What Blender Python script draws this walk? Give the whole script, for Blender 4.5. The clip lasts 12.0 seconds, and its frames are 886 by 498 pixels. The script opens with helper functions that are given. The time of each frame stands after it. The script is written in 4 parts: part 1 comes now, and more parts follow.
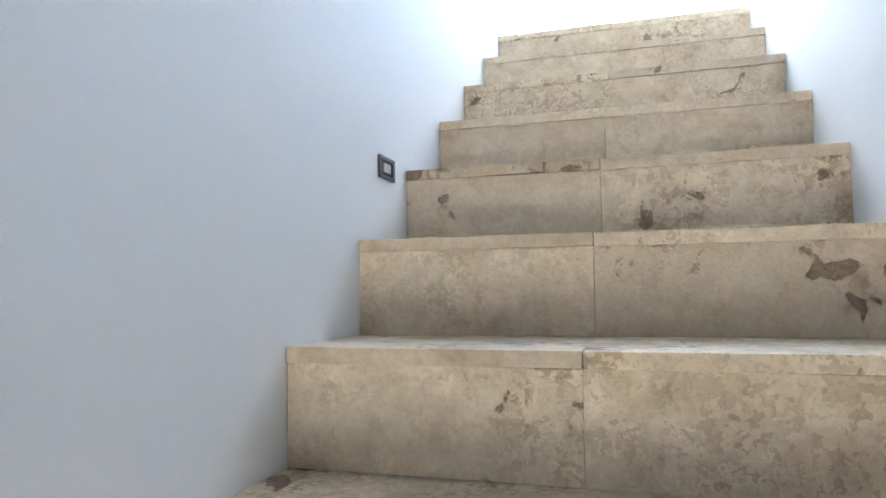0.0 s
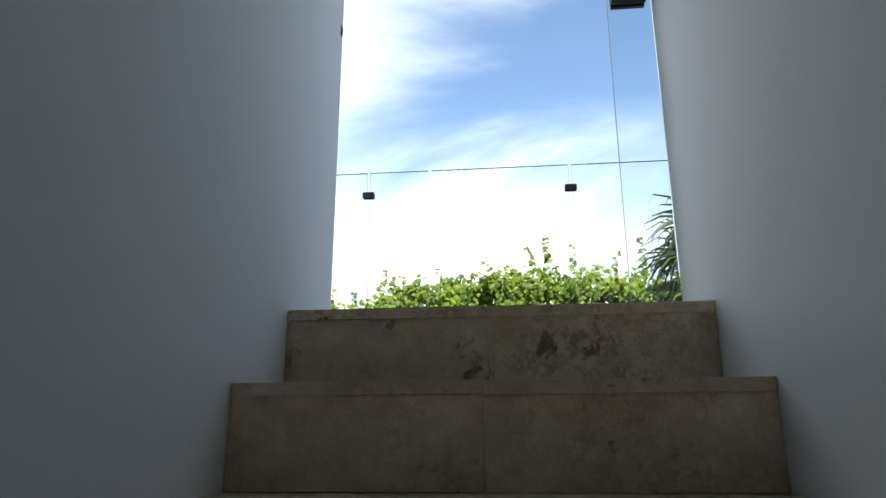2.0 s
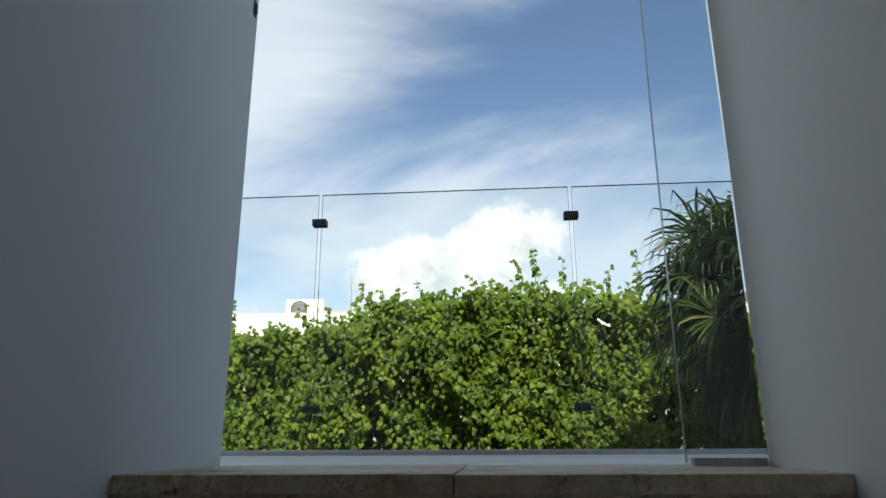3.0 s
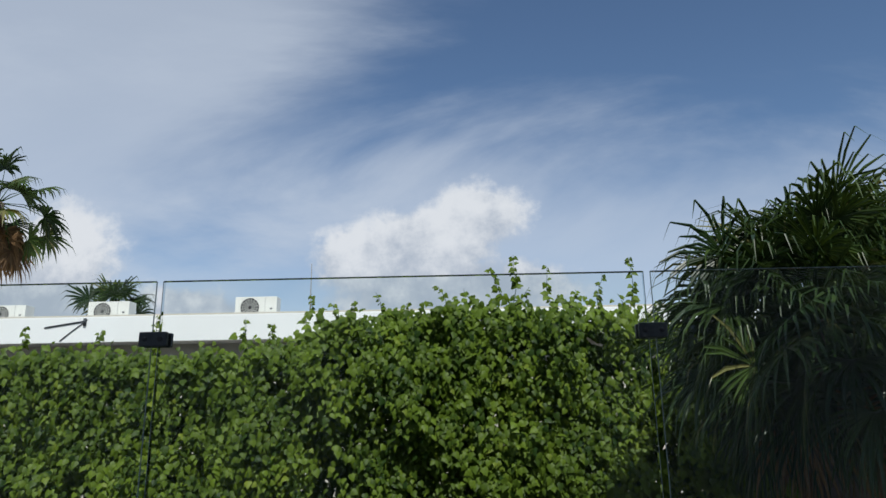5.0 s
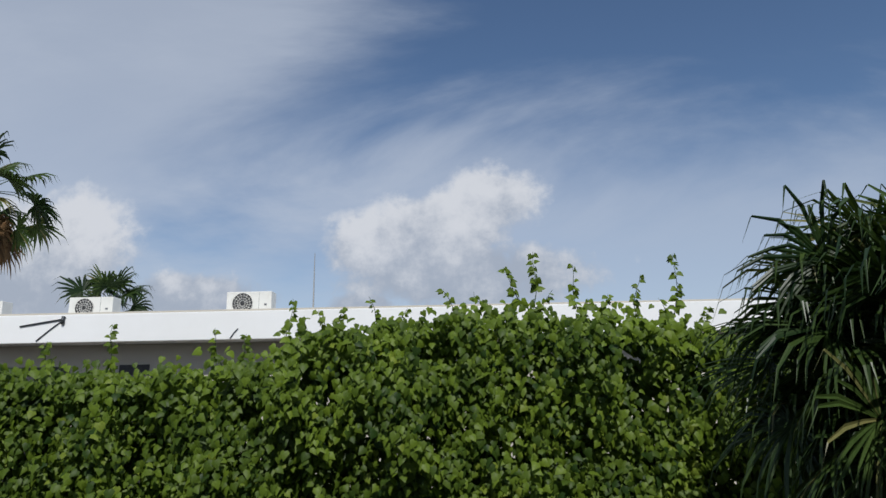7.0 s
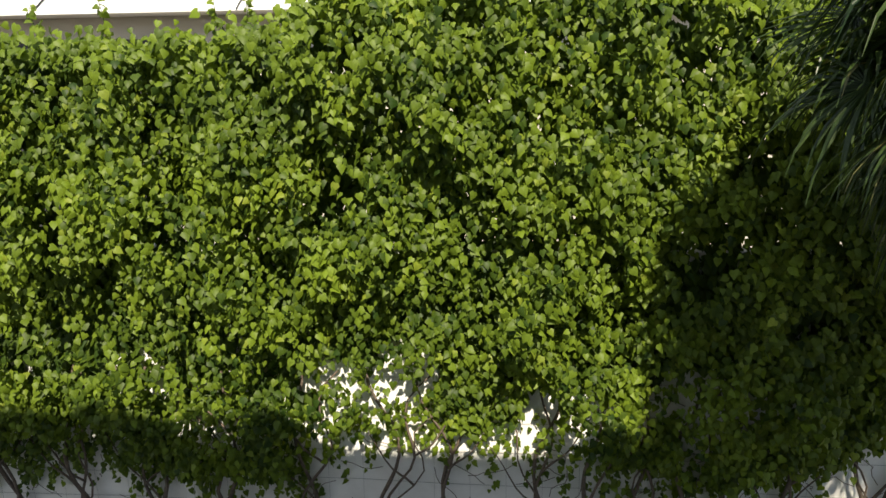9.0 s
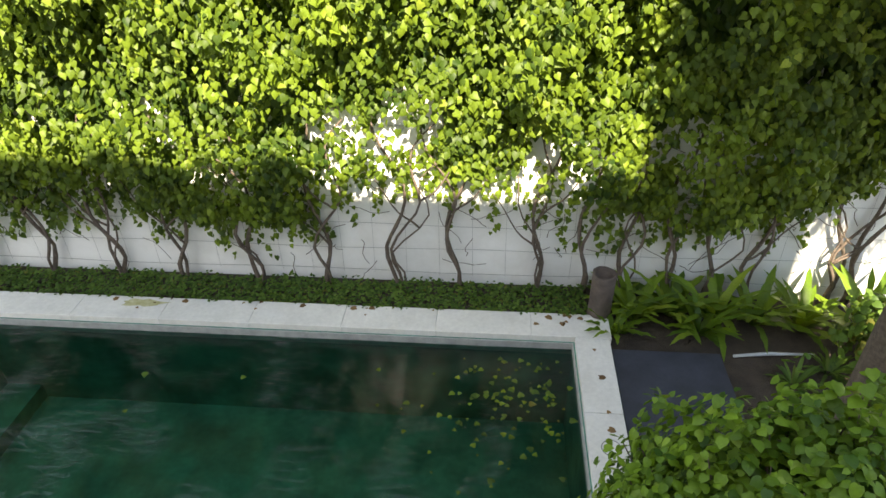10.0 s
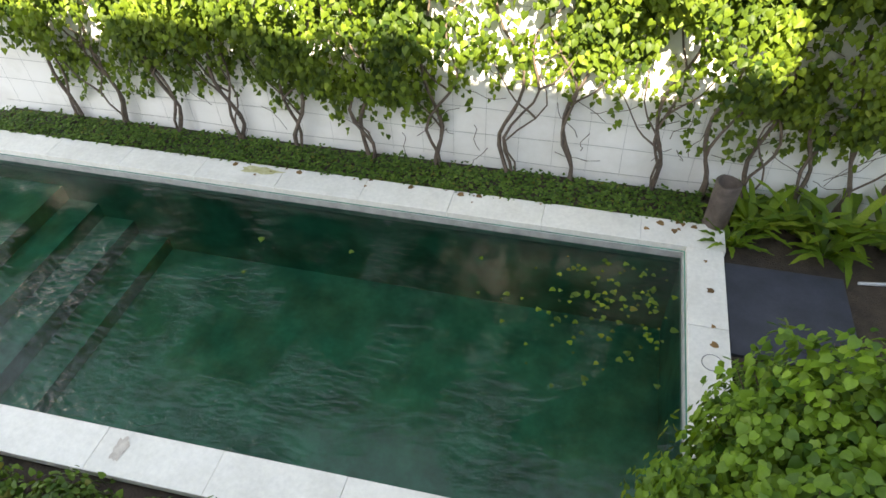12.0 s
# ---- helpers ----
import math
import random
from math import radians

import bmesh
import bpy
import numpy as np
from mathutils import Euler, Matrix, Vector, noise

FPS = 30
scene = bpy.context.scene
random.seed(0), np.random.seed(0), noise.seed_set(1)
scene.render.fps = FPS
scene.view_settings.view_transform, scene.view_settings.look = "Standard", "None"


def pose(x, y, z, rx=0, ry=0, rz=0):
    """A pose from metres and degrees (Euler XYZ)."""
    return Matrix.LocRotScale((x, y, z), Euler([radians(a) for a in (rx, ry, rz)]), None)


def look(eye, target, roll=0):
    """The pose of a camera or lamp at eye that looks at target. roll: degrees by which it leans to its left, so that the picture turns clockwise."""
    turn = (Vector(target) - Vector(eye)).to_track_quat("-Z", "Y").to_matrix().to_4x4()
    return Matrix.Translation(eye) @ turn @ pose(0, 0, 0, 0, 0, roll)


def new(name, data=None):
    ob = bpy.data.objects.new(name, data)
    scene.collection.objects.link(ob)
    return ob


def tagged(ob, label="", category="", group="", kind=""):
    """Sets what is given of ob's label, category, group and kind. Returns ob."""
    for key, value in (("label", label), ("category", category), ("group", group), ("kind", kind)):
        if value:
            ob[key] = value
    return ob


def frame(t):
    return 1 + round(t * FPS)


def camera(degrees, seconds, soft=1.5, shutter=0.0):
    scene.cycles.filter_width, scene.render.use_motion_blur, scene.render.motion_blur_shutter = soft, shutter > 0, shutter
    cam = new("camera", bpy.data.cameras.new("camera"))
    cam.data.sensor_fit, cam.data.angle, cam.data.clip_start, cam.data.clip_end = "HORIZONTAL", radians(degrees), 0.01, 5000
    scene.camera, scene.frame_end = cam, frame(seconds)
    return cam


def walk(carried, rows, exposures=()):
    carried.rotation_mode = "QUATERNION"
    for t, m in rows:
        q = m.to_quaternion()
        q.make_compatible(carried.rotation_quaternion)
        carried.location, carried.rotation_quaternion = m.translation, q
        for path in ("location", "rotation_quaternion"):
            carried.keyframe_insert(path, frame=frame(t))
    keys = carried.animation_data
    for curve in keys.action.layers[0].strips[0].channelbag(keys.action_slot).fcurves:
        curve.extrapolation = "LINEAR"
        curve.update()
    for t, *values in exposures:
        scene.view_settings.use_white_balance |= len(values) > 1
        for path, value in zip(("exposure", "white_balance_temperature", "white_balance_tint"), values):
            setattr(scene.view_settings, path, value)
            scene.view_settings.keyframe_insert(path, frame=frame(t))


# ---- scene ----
cam = camera(67.3, 12.0)
PATH = [
    (0, (-0.109, 1.025, 0.282), (-0.68, 2.937, 0.409), -0.6),
    (0.5, (-0.17, 1.387, 0.526), (-0.671, 3.288, 0.893), -0.4),
    (1, (-0.129, 1.683, 0.711), (-0.529, 3.578, 1.213), -0.3),
    (1.5, (-0.157, 1.945, 0.899), (-0.47, 3.844, 1.442), -0.1),
    (2, (-0.139, 2.235, 1.061), (-0.338, 4.146, 1.618), -0.2),
    (2.5, (-0.151, 2.526, 1.251), (-0.332, 4.437, 1.81), -0.2),
    (3, (-0.131, 2.822, 1.405), (-0.288, 4.737, 1.962), -0.3),
    (3.5, (-0.134, 3.075, 1.605), (-0.26, 4.996, 2.147), -0.2),
    (5.5, (-0.218, 4.287, 2.261), (-0.271, 6.229, 2.737), -1.0),
    (6, (-0.208, 4.543, 2.421), (-0.276, 6.488, 2.885), -0.7),
    (6.5, (-0.137, 4.879, 2.507), (-0.221, 6.825, 2.962), -0.7),
    (8.3, (-0.357, 5.633, 2.525), (-0.487, 7.622, 2.689), -0.8),
    (8.5, (-0.341, 5.634, 2.519), (-0.477, 7.629, 2.542), -0.7),
    (9, (-0.234, 5.623, 2.394), (-0.399, 7.559, 1.917), -0.7),
    (9.5, (-0.231, 5.589, 2.318), (-0.395, 7.406, 1.497), -0.9),
    (10, (-0.266, 5.545, 2.262), (-0.417, 7.198, 1.146), -1.0),
    (10.5, (-0.284, 5.523, 2.25), (-0.417, 7.032, 0.944), -1.2),
    (11, (-0.244, 5.582, 2.29), (-0.378, 6.998, 0.885), -1.7),
    (11.5, (-0.359, 5.618, 2.309), (-0.501, 7.016, 0.885), -1.8),
    (12, (-0.447, 5.631, 2.309), (-0.837, 7.016, 0.919), -2.4),
]
EXPOSURES = [(0, 5.15, 6450, 8), (0.5, 4.62, 6500, 8), (1, 3.62, 6550, 8), (1.5, 2.55, 6650, 6), (2, 1.3, 6900, 5), (2.5, 0.75, 6900, 5), (3, 0.4, 6800, 4), (3.5, 0.1, 6700, 4), (5.5, -0.48, 6050, 9), (8.5, -0.6, 6300, 10), (9, 0.65, 7500, 9), (9.5, 1.72, 7800, 8), (10, 2.1, 8000, 9), (10.5, 2.3, 8000, 9), (11, 2.58, 8000, 9), (11.5, 2.65, 8000, 9), (12, 2.48, 8000, 9)]
walk(cam, [(t, look(eye, target, roll)) for t, eye, target, roll in PATH], EXPOSURES)

# ---- light ----
SUN_ELEV, SUN_AZ = 46.0, 8.0      # the sun stands behind the house; its light travels along +y, a little to the left
world = bpy.data.worlds.new("sky")
scene.world = world
world.use_nodes = True
wt = world.node_tree
wn, wl = wt.nodes, wt.links
bg = wn["Background"]
bg.inputs["Strength"].default_value = 0.122
sky = wn.new("ShaderNodeTexSky")
sky.sky_type, sky.sun_disc = "NISHITA", False
sky.sun_elevation, sky.sun_rotation = radians(SUN_ELEV), radians(180 - SUN_AZ)
sky.air_density, sky.dust_density, sky.ozone_density = 1.0, 0.1, 2.8


def wmath(op, a, b=None, c=None):
    n = wn.new("ShaderNodeMath")
    n.operation = op
    for i, v in enumerate((a, b, c)):
        if v is None:
            continue
        if isinstance(v, (int, float)):
            n.inputs[i].default_value = v
        else:
            wl.new(v, n.inputs[i])
    return n.outputs[0]


def wnoise(vec, scale, detail, rough=0.55, dist=0.0):
    n = wn.new("ShaderNodeTexNoise")
    n.inputs["Scale"].default_value, n.inputs["Detail"].default_value = scale, detail
    n.inputs["Roughness"].default_value, n.inputs["Distortion"].default_value = rough, dist
    wl.new(vec, n.inputs["Vector"])
    return n.outputs["Fac"]


def wramp(v, lo, hi):
    n = wn.new("ShaderNodeMapRange")
    n.interpolation_type = "SMOOTHSTEP"
    n.inputs["From Min"].default_value, n.inputs["From Max"].default_value = lo, hi
    wl.new(v, n.inputs["Value"])
    return n.outputs["Result"]


wc = wn.new("ShaderNodeTexCoord")
sep = wn.new("ShaderNodeSeparateXYZ")
wl.new(wc.outputs["Generated"], sep.inputs[0])
ahead = wmath("MAXIMUM", wmath("ABSOLUTE", sep.outputs[1]), 0.08)
cu, cv = wmath("DIVIDE", sep.outputs[0], ahead), wmath("DIVIDE", sep.outputs[2], ahead)
flat = wn.new("ShaderNodeCombineXYZ")
wl.new(cu, flat.inputs[0])
wl.new(cv, flat.inputs[1])
wl.new(wmath("SIGN", sep.outputs[1]), flat.inputs[2])
edge = wnoise(flat.outputs[0], 9.0, 7, 0.6)
puff = wnoise(flat.outputs[0], 26.0, 6, 0.6)


def cumulus(u, v, w, h):
    """A heap of cloud round the direction (u, v), in tangents."""
    a = wmath("DIVIDE", wmath("SUBTRACT", cu, u), w)
    b = wmath("DIVIDE", wmath("SUBTRACT", cv, v), h)
    r = wmath("SQRT", wmath("ADD", wmath("MULTIPLY", a, a), wmath("MULTIPLY", b, b)))
    r = wmath("ADD", r, wmath("MULTIPLY", wmath("SUBTRACT", edge, 0.5), 1.5))
    r = wmath("ADD", r, wmath("MULTIPLY", wmath("SUBTRACT", puff, 0.5), 0.7))
    return wramp(r, 1.12, 0.66)


heaps = None
for c in ((0.03, 0.305, 0.085, 0.065), (-0.05, 0.26, 0.13, 0.07), (-0.14, 0.235, 0.10, 0.06), (-0.02, 0.19, 0.20, 0.06), (-0.70, 0.22, 0.17, 0.13),
          (-0.47, 0.155, 0.16, 0.045), (-0.17, 0.13, 0.06, 0.04), (1.6, 0.4, 0.4, 0.15), (-1.8, 0.5, 0.5, 0.2)):
    h = cumulus(*c)
    heaps = h if heaps is None else wmath("MAXIMUM", heaps, h)
turned = wn.new("ShaderNodeMapping")
turned.inputs["Rotation"].default_value = (0, 0, radians(-32))
turned.inputs["Scale"].default_value = (0.75, 2.3, 1)
wl.new(flat.outputs[0], turned.inputs["Vector"])
veil = wnoise(turned.outputs[0], 1.6, 9, 0.58, 0.35)
wisp = wmath("SUBTRACT", veil, 0.5)
side_line = wmath("ADD", wmath("SUBTRACT", cu, wmath("MULTIPLY", cv, 0.82)), 0.63)
bank = wmath("MULTIPLY", wramp(wmath("ADD", side_line, wmath("MULTIPLY", wisp, -1.0)), 0.22, -0.3), 0.64)
bank = wmath("MULTIPLY", bank, wmath("ADD", wmath("MULTIPLY", wramp(cv, 1.3, 0.75), 0.65), 0.35))
haze = wmath("SUBTRACT", wmath("SUBTRACT", cv, wmath("MULTIPLY", cu, 0.13)), wmath("MULTIPLY", wisp, 0.5))
haze = wmath("MULTIPLY", wramp(haze, 0.44, 0.2), 0.56)
thin = wmath("MULTIPLY", wramp(veil, 0.44, 0.78), 0.38)
clear = wmath("MULTIPLY", wmath("SUBTRACT", 1.0, bank), wmath("SUBTRACT", 1.0, haze))
cirrus = wmath("SUBTRACT", 1.0, wmath("MULTIPLY", clear, wmath("SUBTRACT", 1.0, thin)))
mix1, mix2 = wn.new("ShaderNodeMixRGB"), wn.new("ShaderNodeMixRGB")
wl.new(cirrus, mix1.inputs[0])
wl.new(sky.outputs[0], mix1.inputs[1])
mix1.inputs[2].default_value = (6.4, 6.8, 7.5, 1)
tone = wn.new("ShaderNodeMixRGB")
under = wmath("MULTIPLY", wmath("SUBTRACT", 0.27, cv), 1.6)
wl.new(wramp(wmath("ADD", wmath("ADD", wmath("MULTIPLY", edge, 0.7), wmath("MULTIPLY", puff, 0.5)), under), 0.48, 0.82), tone.inputs[0])
tone.inputs[1].default_value = (8.4, 8.3, 8.3, 1)
tone.inputs[2].default_value = (4.6, 5.0, 5.7, 1)
wl.new(wmath("MULTIPLY", heaps, 0.9), mix2.inputs[0])
wl.new(mix1.outputs[0], mix2.inputs[1])
wl.new(tone.outputs[0], mix2.inputs[2])
wl.new(mix2.outputs[0], bg.inputs["Color"])

sun = new("sun", bpy.data.lights.new("sun", "SUN"))
sun.data.energy, sun.data.angle, sun.data.color = 5.3, radians(0.53), (1.0, 0.95, 0.86)
ce = math.cos(radians(SUN_ELEV))
sun_way = Vector((-math.sin(radians(SUN_AZ)) * ce, math.cos(radians(SUN_AZ)) * ce, -math.sin(radians(SUN_ELEV))))
sun.matrix_basis = Matrix.Translation((0, -20, 25)) @ sun_way.to_track_quat("-Z", "Y").to_matrix().to_4x4()


# ---- materials ----
def material(name, rough=0.6, metal=0.0, spec=0.5):
    m = bpy.data.materials.new(name)
    m.use_nodes = True
    b = m.node_tree.nodes["Principled BSDF"]
    b.inputs["Roughness"].default_value, b.inputs["Metallic"].default_value = rough, metal
    b.inputs["Specular IOR Level"].default_value = spec
    return m, m.node_tree.nodes, m.node_tree.links, b


def coords(n, l, shift=True):
    """Object coordinates, moved by the object's random number."""
    tc, oi = n.new("ShaderNodeTexCoord"), n.new("ShaderNodeObjectInfo")
    if not shift:
        return tc.outputs["Object"], oi.outputs["Random"]
    va = n.new("ShaderNodeVectorMath")
    va.operation = "MULTIPLY_ADD"
    cb = n.new("ShaderNodeCombineXYZ")
    for i in range(3):
        l.new(oi.outputs["Random"], cb.inputs[i])
    l.new(cb.outputs[0], va.inputs[0])
    va.inputs[1].default_value = (37.0, 53.0, 71.0)
    l.new(tc.outputs["Object"], va.inputs[2])
    return va.outputs[0], oi.outputs["Random"]


def tex(n, l, vec, scale, detail=5, rough=0.6, dist=0.0):
    t = n.new("ShaderNodeTexNoise")
    t.inputs["Scale"].default_value, t.inputs["Detail"].default_value = scale, detail
    t.inputs["Roughness"].default_value, t.inputs["Distortion"].default_value = rough, dist
    l.new(vec, t.inputs["Vector"])
    return t.outputs["Fac"]


def ramp(n, l, v, stops):
    r = n.new("ShaderNodeValToRGB")
    e = r.color_ramp.elements
    while len(e) < len(stops):
        e.new(0.5)
    for k, (p, c) in zip(e, stops):
        k.position, k.color = p, (*c, 1) if len(c) == 3 else c
    l.new(v, r.inputs[0])
    return r.outputs[0]


def mixed(n, l, fac, a, b, kind="MIX"):
    m = n.new("ShaderNodeMixRGB")
    m.blend_type = kind
    for i, v in enumerate((fac, a, b)):
        if isinstance(v, (int, float)):
            m.inputs[i].default_value = v
        elif isinstance(v, tuple):
            m.inputs[i].default_value = (*v, 1)
        else:
            l.new(v, m.inputs[i])
    return m.outputs[0]


def bump(n, l, b, v, strength=0.3, dist=0.01):
    k = n.new("ShaderNodeBump")
    k.inputs["Strength"].default_value, k.inputs["Distance"].default_value = strength, dist
    l.new(v, k.inputs["Height"])
    l.new(k.outputs[0], b.inputs["Normal"])


def paint(name, colour, rough=0.75, grime=0.08, scale=1.0, dirt=(0.45, 0.42, 0.36)):
    m, n, l, b = material(name, rough, spec=0.3)
    v, r = coords(n, l, False)
    big, fine = tex(n, l, v, 1.3 * scale, 6, 0.65), tex(n, l, v, 60 * scale, 3)
    f = ramp(n, l, big, ((0.45, (0, 0, 0)), (0.75, (grime,) * 3)))
    l.new(mixed(n, l, f, colour, dirt), b.inputs["Base Color"])
    bump(n, l, b, fine, 0.12, 0.003)
    return m


def limestone(name):
    m, n, l, b = material(name, 0.6, spec=0.35)
    v, r = coords(n, l)
    big, mid, fine = tex(n, l, v, 3.2, 6, 0.62, 0.5), tex(n, l, v, 17, 6, 0.7, 0.4), tex(n, l, v, 110, 4, 0.7)
    c = ramp(n, l, big, ((0.3, (0.36, 0.305, 0.24)), (0.46, (0.52, 0.465, 0.385)), (0.62, (0.62, 0.57, 0.49)), (0.8, (0.42, 0.365, 0.295))))
    c = mixed(n, l, 0.5, c, ramp(n, l, mid, ((0.28, (0.30, 0.235, 0.165)), (0.47, (0.52, 0.455, 0.365)), (0.7, (0.72, 0.66, 0.57)))))
    c = mixed(n, l, 0.22, c, ramp(n, l, fine, ((0.3, (0.62, 0.58, 0.52)), (0.7, (1.25, 1.25, 1.22)))), "MULTIPLY")

    def add(a, b2, k=0.5):
        q = n.new("ShaderNodeMath")
        q.operation = "ADD"
        l.new(a, q.inputs[0])
        l.new(b2, q.inputs[1])
        q2 = n.new("ShaderNodeMath")
        q2.operation = "MULTIPLY"
        q2.inputs[1].default_value = k
        l.new(q.outputs[0], q2.inputs[0])
        return q2.outputs[0]

    # shell fragments: pale and brown flecks in drifts, denser in some slabs
    drift = tex(n, l, v, 5.0, 3, 0.55)
    each = ramp(n, l, r, ((0.0, (0.3,) * 3), (1.0, (0.74,) * 3)))
    drift2 = add(drift, each)
    shell = n.new("ShaderNodeTexVoronoi")
    shell.inputs["Scale"].default_value = 62
    bent = n.new("ShaderNodeVectorMath")
    bent.operation = "MULTIPLY_ADD"
    wob = n.new("ShaderNodeTexNoise")
    wob.inputs["Scale"].default_value = 55
    l.new(v, wob.inputs["Vector"])
    l.new(wob.outputs["Color"], bent.inputs[0])
    bent.inputs[1].default_value = (0.07, 0.07, 0.05)
    l.new(v, bent.inputs[2])
    l.new(bent.outputs[0], shell.inputs["Vector"])
    sh = n.new("ShaderNodeRGBToBW")
    l.new(shell.outputs["Color"], sh.inputs[0])
    fl = ramp(n, l, sh.outputs[0], ((0.2, (0.5, 0.42, 0.33)), (0.42, (0.97, 0.96, 0.94)), (0.75, (1.3, 1.29, 1.27))))
    c = mixed(n, l, ramp(n, l, drift2, ((0.44, (0.06,) * 3), (0.64, (0.55,) * 3))), c, mixed(n, l, 1.0, c, fl, "MULTIPLY"))
    # fossil hollows
    hole = tex(n, l, v, 30, 5, 0.6, 0.5)
    pit = ramp(n, l, add(hole, drift), ((0.585, (0, 0, 0)), (0.655, (1, 1, 1))))
    deep = ramp(n, l, fine, ((0.3, (0.5,) * 3), (0.7, (1.0,) * 3)))
    c = mixed(n, l, mixed(n, l, 1.0, pit, deep, "MULTIPLY"), c, (0.27, 0.205, 0.145))
    # a few large open cavities with dark floors
    cave = tex(n, l, v, 13, 4, 0.5, 0.9)
    big_pit = ramp(n, l, add(cave, drift), ((0.617, (0, 0, 0)), (0.632, (1, 1, 1))))
    c = mixed(n, l, mixed(n, l, 1.0, big_pit, deep, "MULTIPLY"), c, (0.13, 0.088, 0.058))
    pit = mixed(n, l, 1.0, pit, big_pit, "LIGHTEN")
    tint = ramp(n, l, r, ((0.0, (0.95, 0.885, 0.795)), (0.5, (1.13, 1.06, 0.965)), (1.0, (1.02, 0.955, 0.87))))
    l.new(mixed(n, l, 1.0, c, tint, "MULTIPLY"), b.inputs["Base Color"])
    hh = n.new("ShaderNodeMath")
    hh.operation = "MULTIPLY_ADD"
    hh.inputs[1].default_value = -1.6
    l.new(pit, hh.inputs[0])
    l.new(add(mid, fine), hh.inputs[2])
    bump(n, l, b, hh.outputs[0], 0.55, 0.007)
    return m


def leafy(name, dark, light, trans=0.35, rough=0.42, yellow=None):
    """Leaves: each leaf its own tint by the corner attribute 'tint'; some light passes through."""
    m, n, l, b = material(name, rough, spec=0.28)
    at = n.new("ShaderNodeAttribute")
    at.attribute_name = "tint"
    tc = n.new("ShaderNodeTexCoord")
    patch = tex(n, l, tc.outputs["Object"], 1.4, 3)
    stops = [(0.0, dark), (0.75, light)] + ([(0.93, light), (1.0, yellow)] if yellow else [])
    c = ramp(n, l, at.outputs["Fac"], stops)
    c = mixed(n, l, ramp(n, l, patch, ((0.35, (0, 0, 0)), (0.7, (0.45,) * 3))), c, dark)
    veins = tex(n, l, tc.outputs["Object"], 45, 3)
    c = mixed(n, l, 0.25, c, ramp(n, l, veins, ((0.35, (0.5, 0.5, 0.5)), (0.65, (1.25, 1.25, 1.25)))), "MULTIPLY")
    l.new(c, b.inputs["Base Color"])
    t = n.new("ShaderNodeBsdfTranslucent")
    l.new(mixed(n, l, 1.0, c, (1.25, 1.15, 0.45), "MULTIPLY"), t.inputs["Color"])
    mx = n.new("ShaderNodeMixShader")
    mx.inputs[0].default_value = trans
    l.new(b.outputs[0], mx.inputs[1])
    l.new(t.outputs[0], mx.inputs[2])
    l.new(mx.outputs[0], n["Material Output"].inputs["Surface"])
    return m


def mottled(name, a, b2, scale=8.0, rough=0.7, metal=0.0, rel=0.3, reldist=0.005):
    m, n, l, b = material(name, rough, metal)
    v, r = coords(n, l)
    big, fine = tex(n, l, v, scale, 6, 0.65), tex(n, l, v, scale * 9, 4)
    c = ramp(n, l, big, ((0.3, a), (0.7, b2)))
    c = mixed(n, l, 0.2, c, ramp(n, l, fine, ((0.3, (0.6,) * 3), (0.7, (1.25,) * 3))), "MULTIPLY")
    l.new(c, b.inputs["Base Color"])
    bump(n, l, b, fine, rel, reldist)
    return m


def clear_glass(name):
    m, n, l, b = material(name, 0.0)
    tr, gl, fr, mx = n.new("ShaderNodeBsdfTransparent"), n.new("ShaderNodeBsdfGlossy"), n.new("ShaderNodeFresnel"), n.new("ShaderNodeMixShader")
    tr.inputs["Color"].default_value = (0.955, 0.975, 0.97, 1)
    gl.inputs["Roughness"].default_value = 0.0
    fr.inputs["IOR"].default_value = 1.3
    l.new(fr.outputs[0], mx.inputs[0])
    l.new(tr.outputs[0], mx.inputs[1])
    l.new(gl.outputs[0], mx.inputs[2])
    l.new(mx.outputs[0], n["Material Output"].inputs["Surface"])
    return m


def pool_water(name):
    m, n, l, b = material(name, 0.0)
    tr, gl, fr, mx = n.new("ShaderNodeBsdfTransparent"), n.new("ShaderNodeBsdfGlossy"), n.new("ShaderNodeFresnel"), n.new("ShaderNodeMixShader")
    tr.inputs["Color"].default_value = (0.36, 0.64, 0.54, 1)
    gl.inputs["Roughness"].default_value = 0.015
    fr.inputs["IOR"].default_value = 1.42
    tc = n.new("ShaderNodeTexCoord")
    mp = n.new("ShaderNodeMapping")
    mp.inputs["Scale"].default_value = (1.0, 1.9, 1.0)
    l.new(tc.outputs["Object"], mp.inputs["Vector"])
    wave, area = tex(n, l, mp.outputs[0], 7.0, 4, 0.5, 0.6), tex(n, l, tc.outputs["Object"], 0.8, 2)
    k = n.new("ShaderNodeBump")
    k.inputs["Distance"].default_value = 0.08
    l.new(ramp(n, l, area, ((0.46, (0.06,) * 3), (0.64, (0.8,) * 3))), k.inputs["Strength"])
    l.new(wave, k.inputs["Height"])
    l.new(k.outputs[0], gl.inputs["Normal"])
    l.new(k.outputs[0], fr.inputs["Normal"])
    l.new(fr.outputs[0], mx.inputs[0])
    l.new(tr.outputs[0], mx.inputs[1])
    l.new(gl.outputs[0], mx.inputs[2])
    l.new(mx.outputs[0], n["Material Output"].inputs["Surface"])
    return m


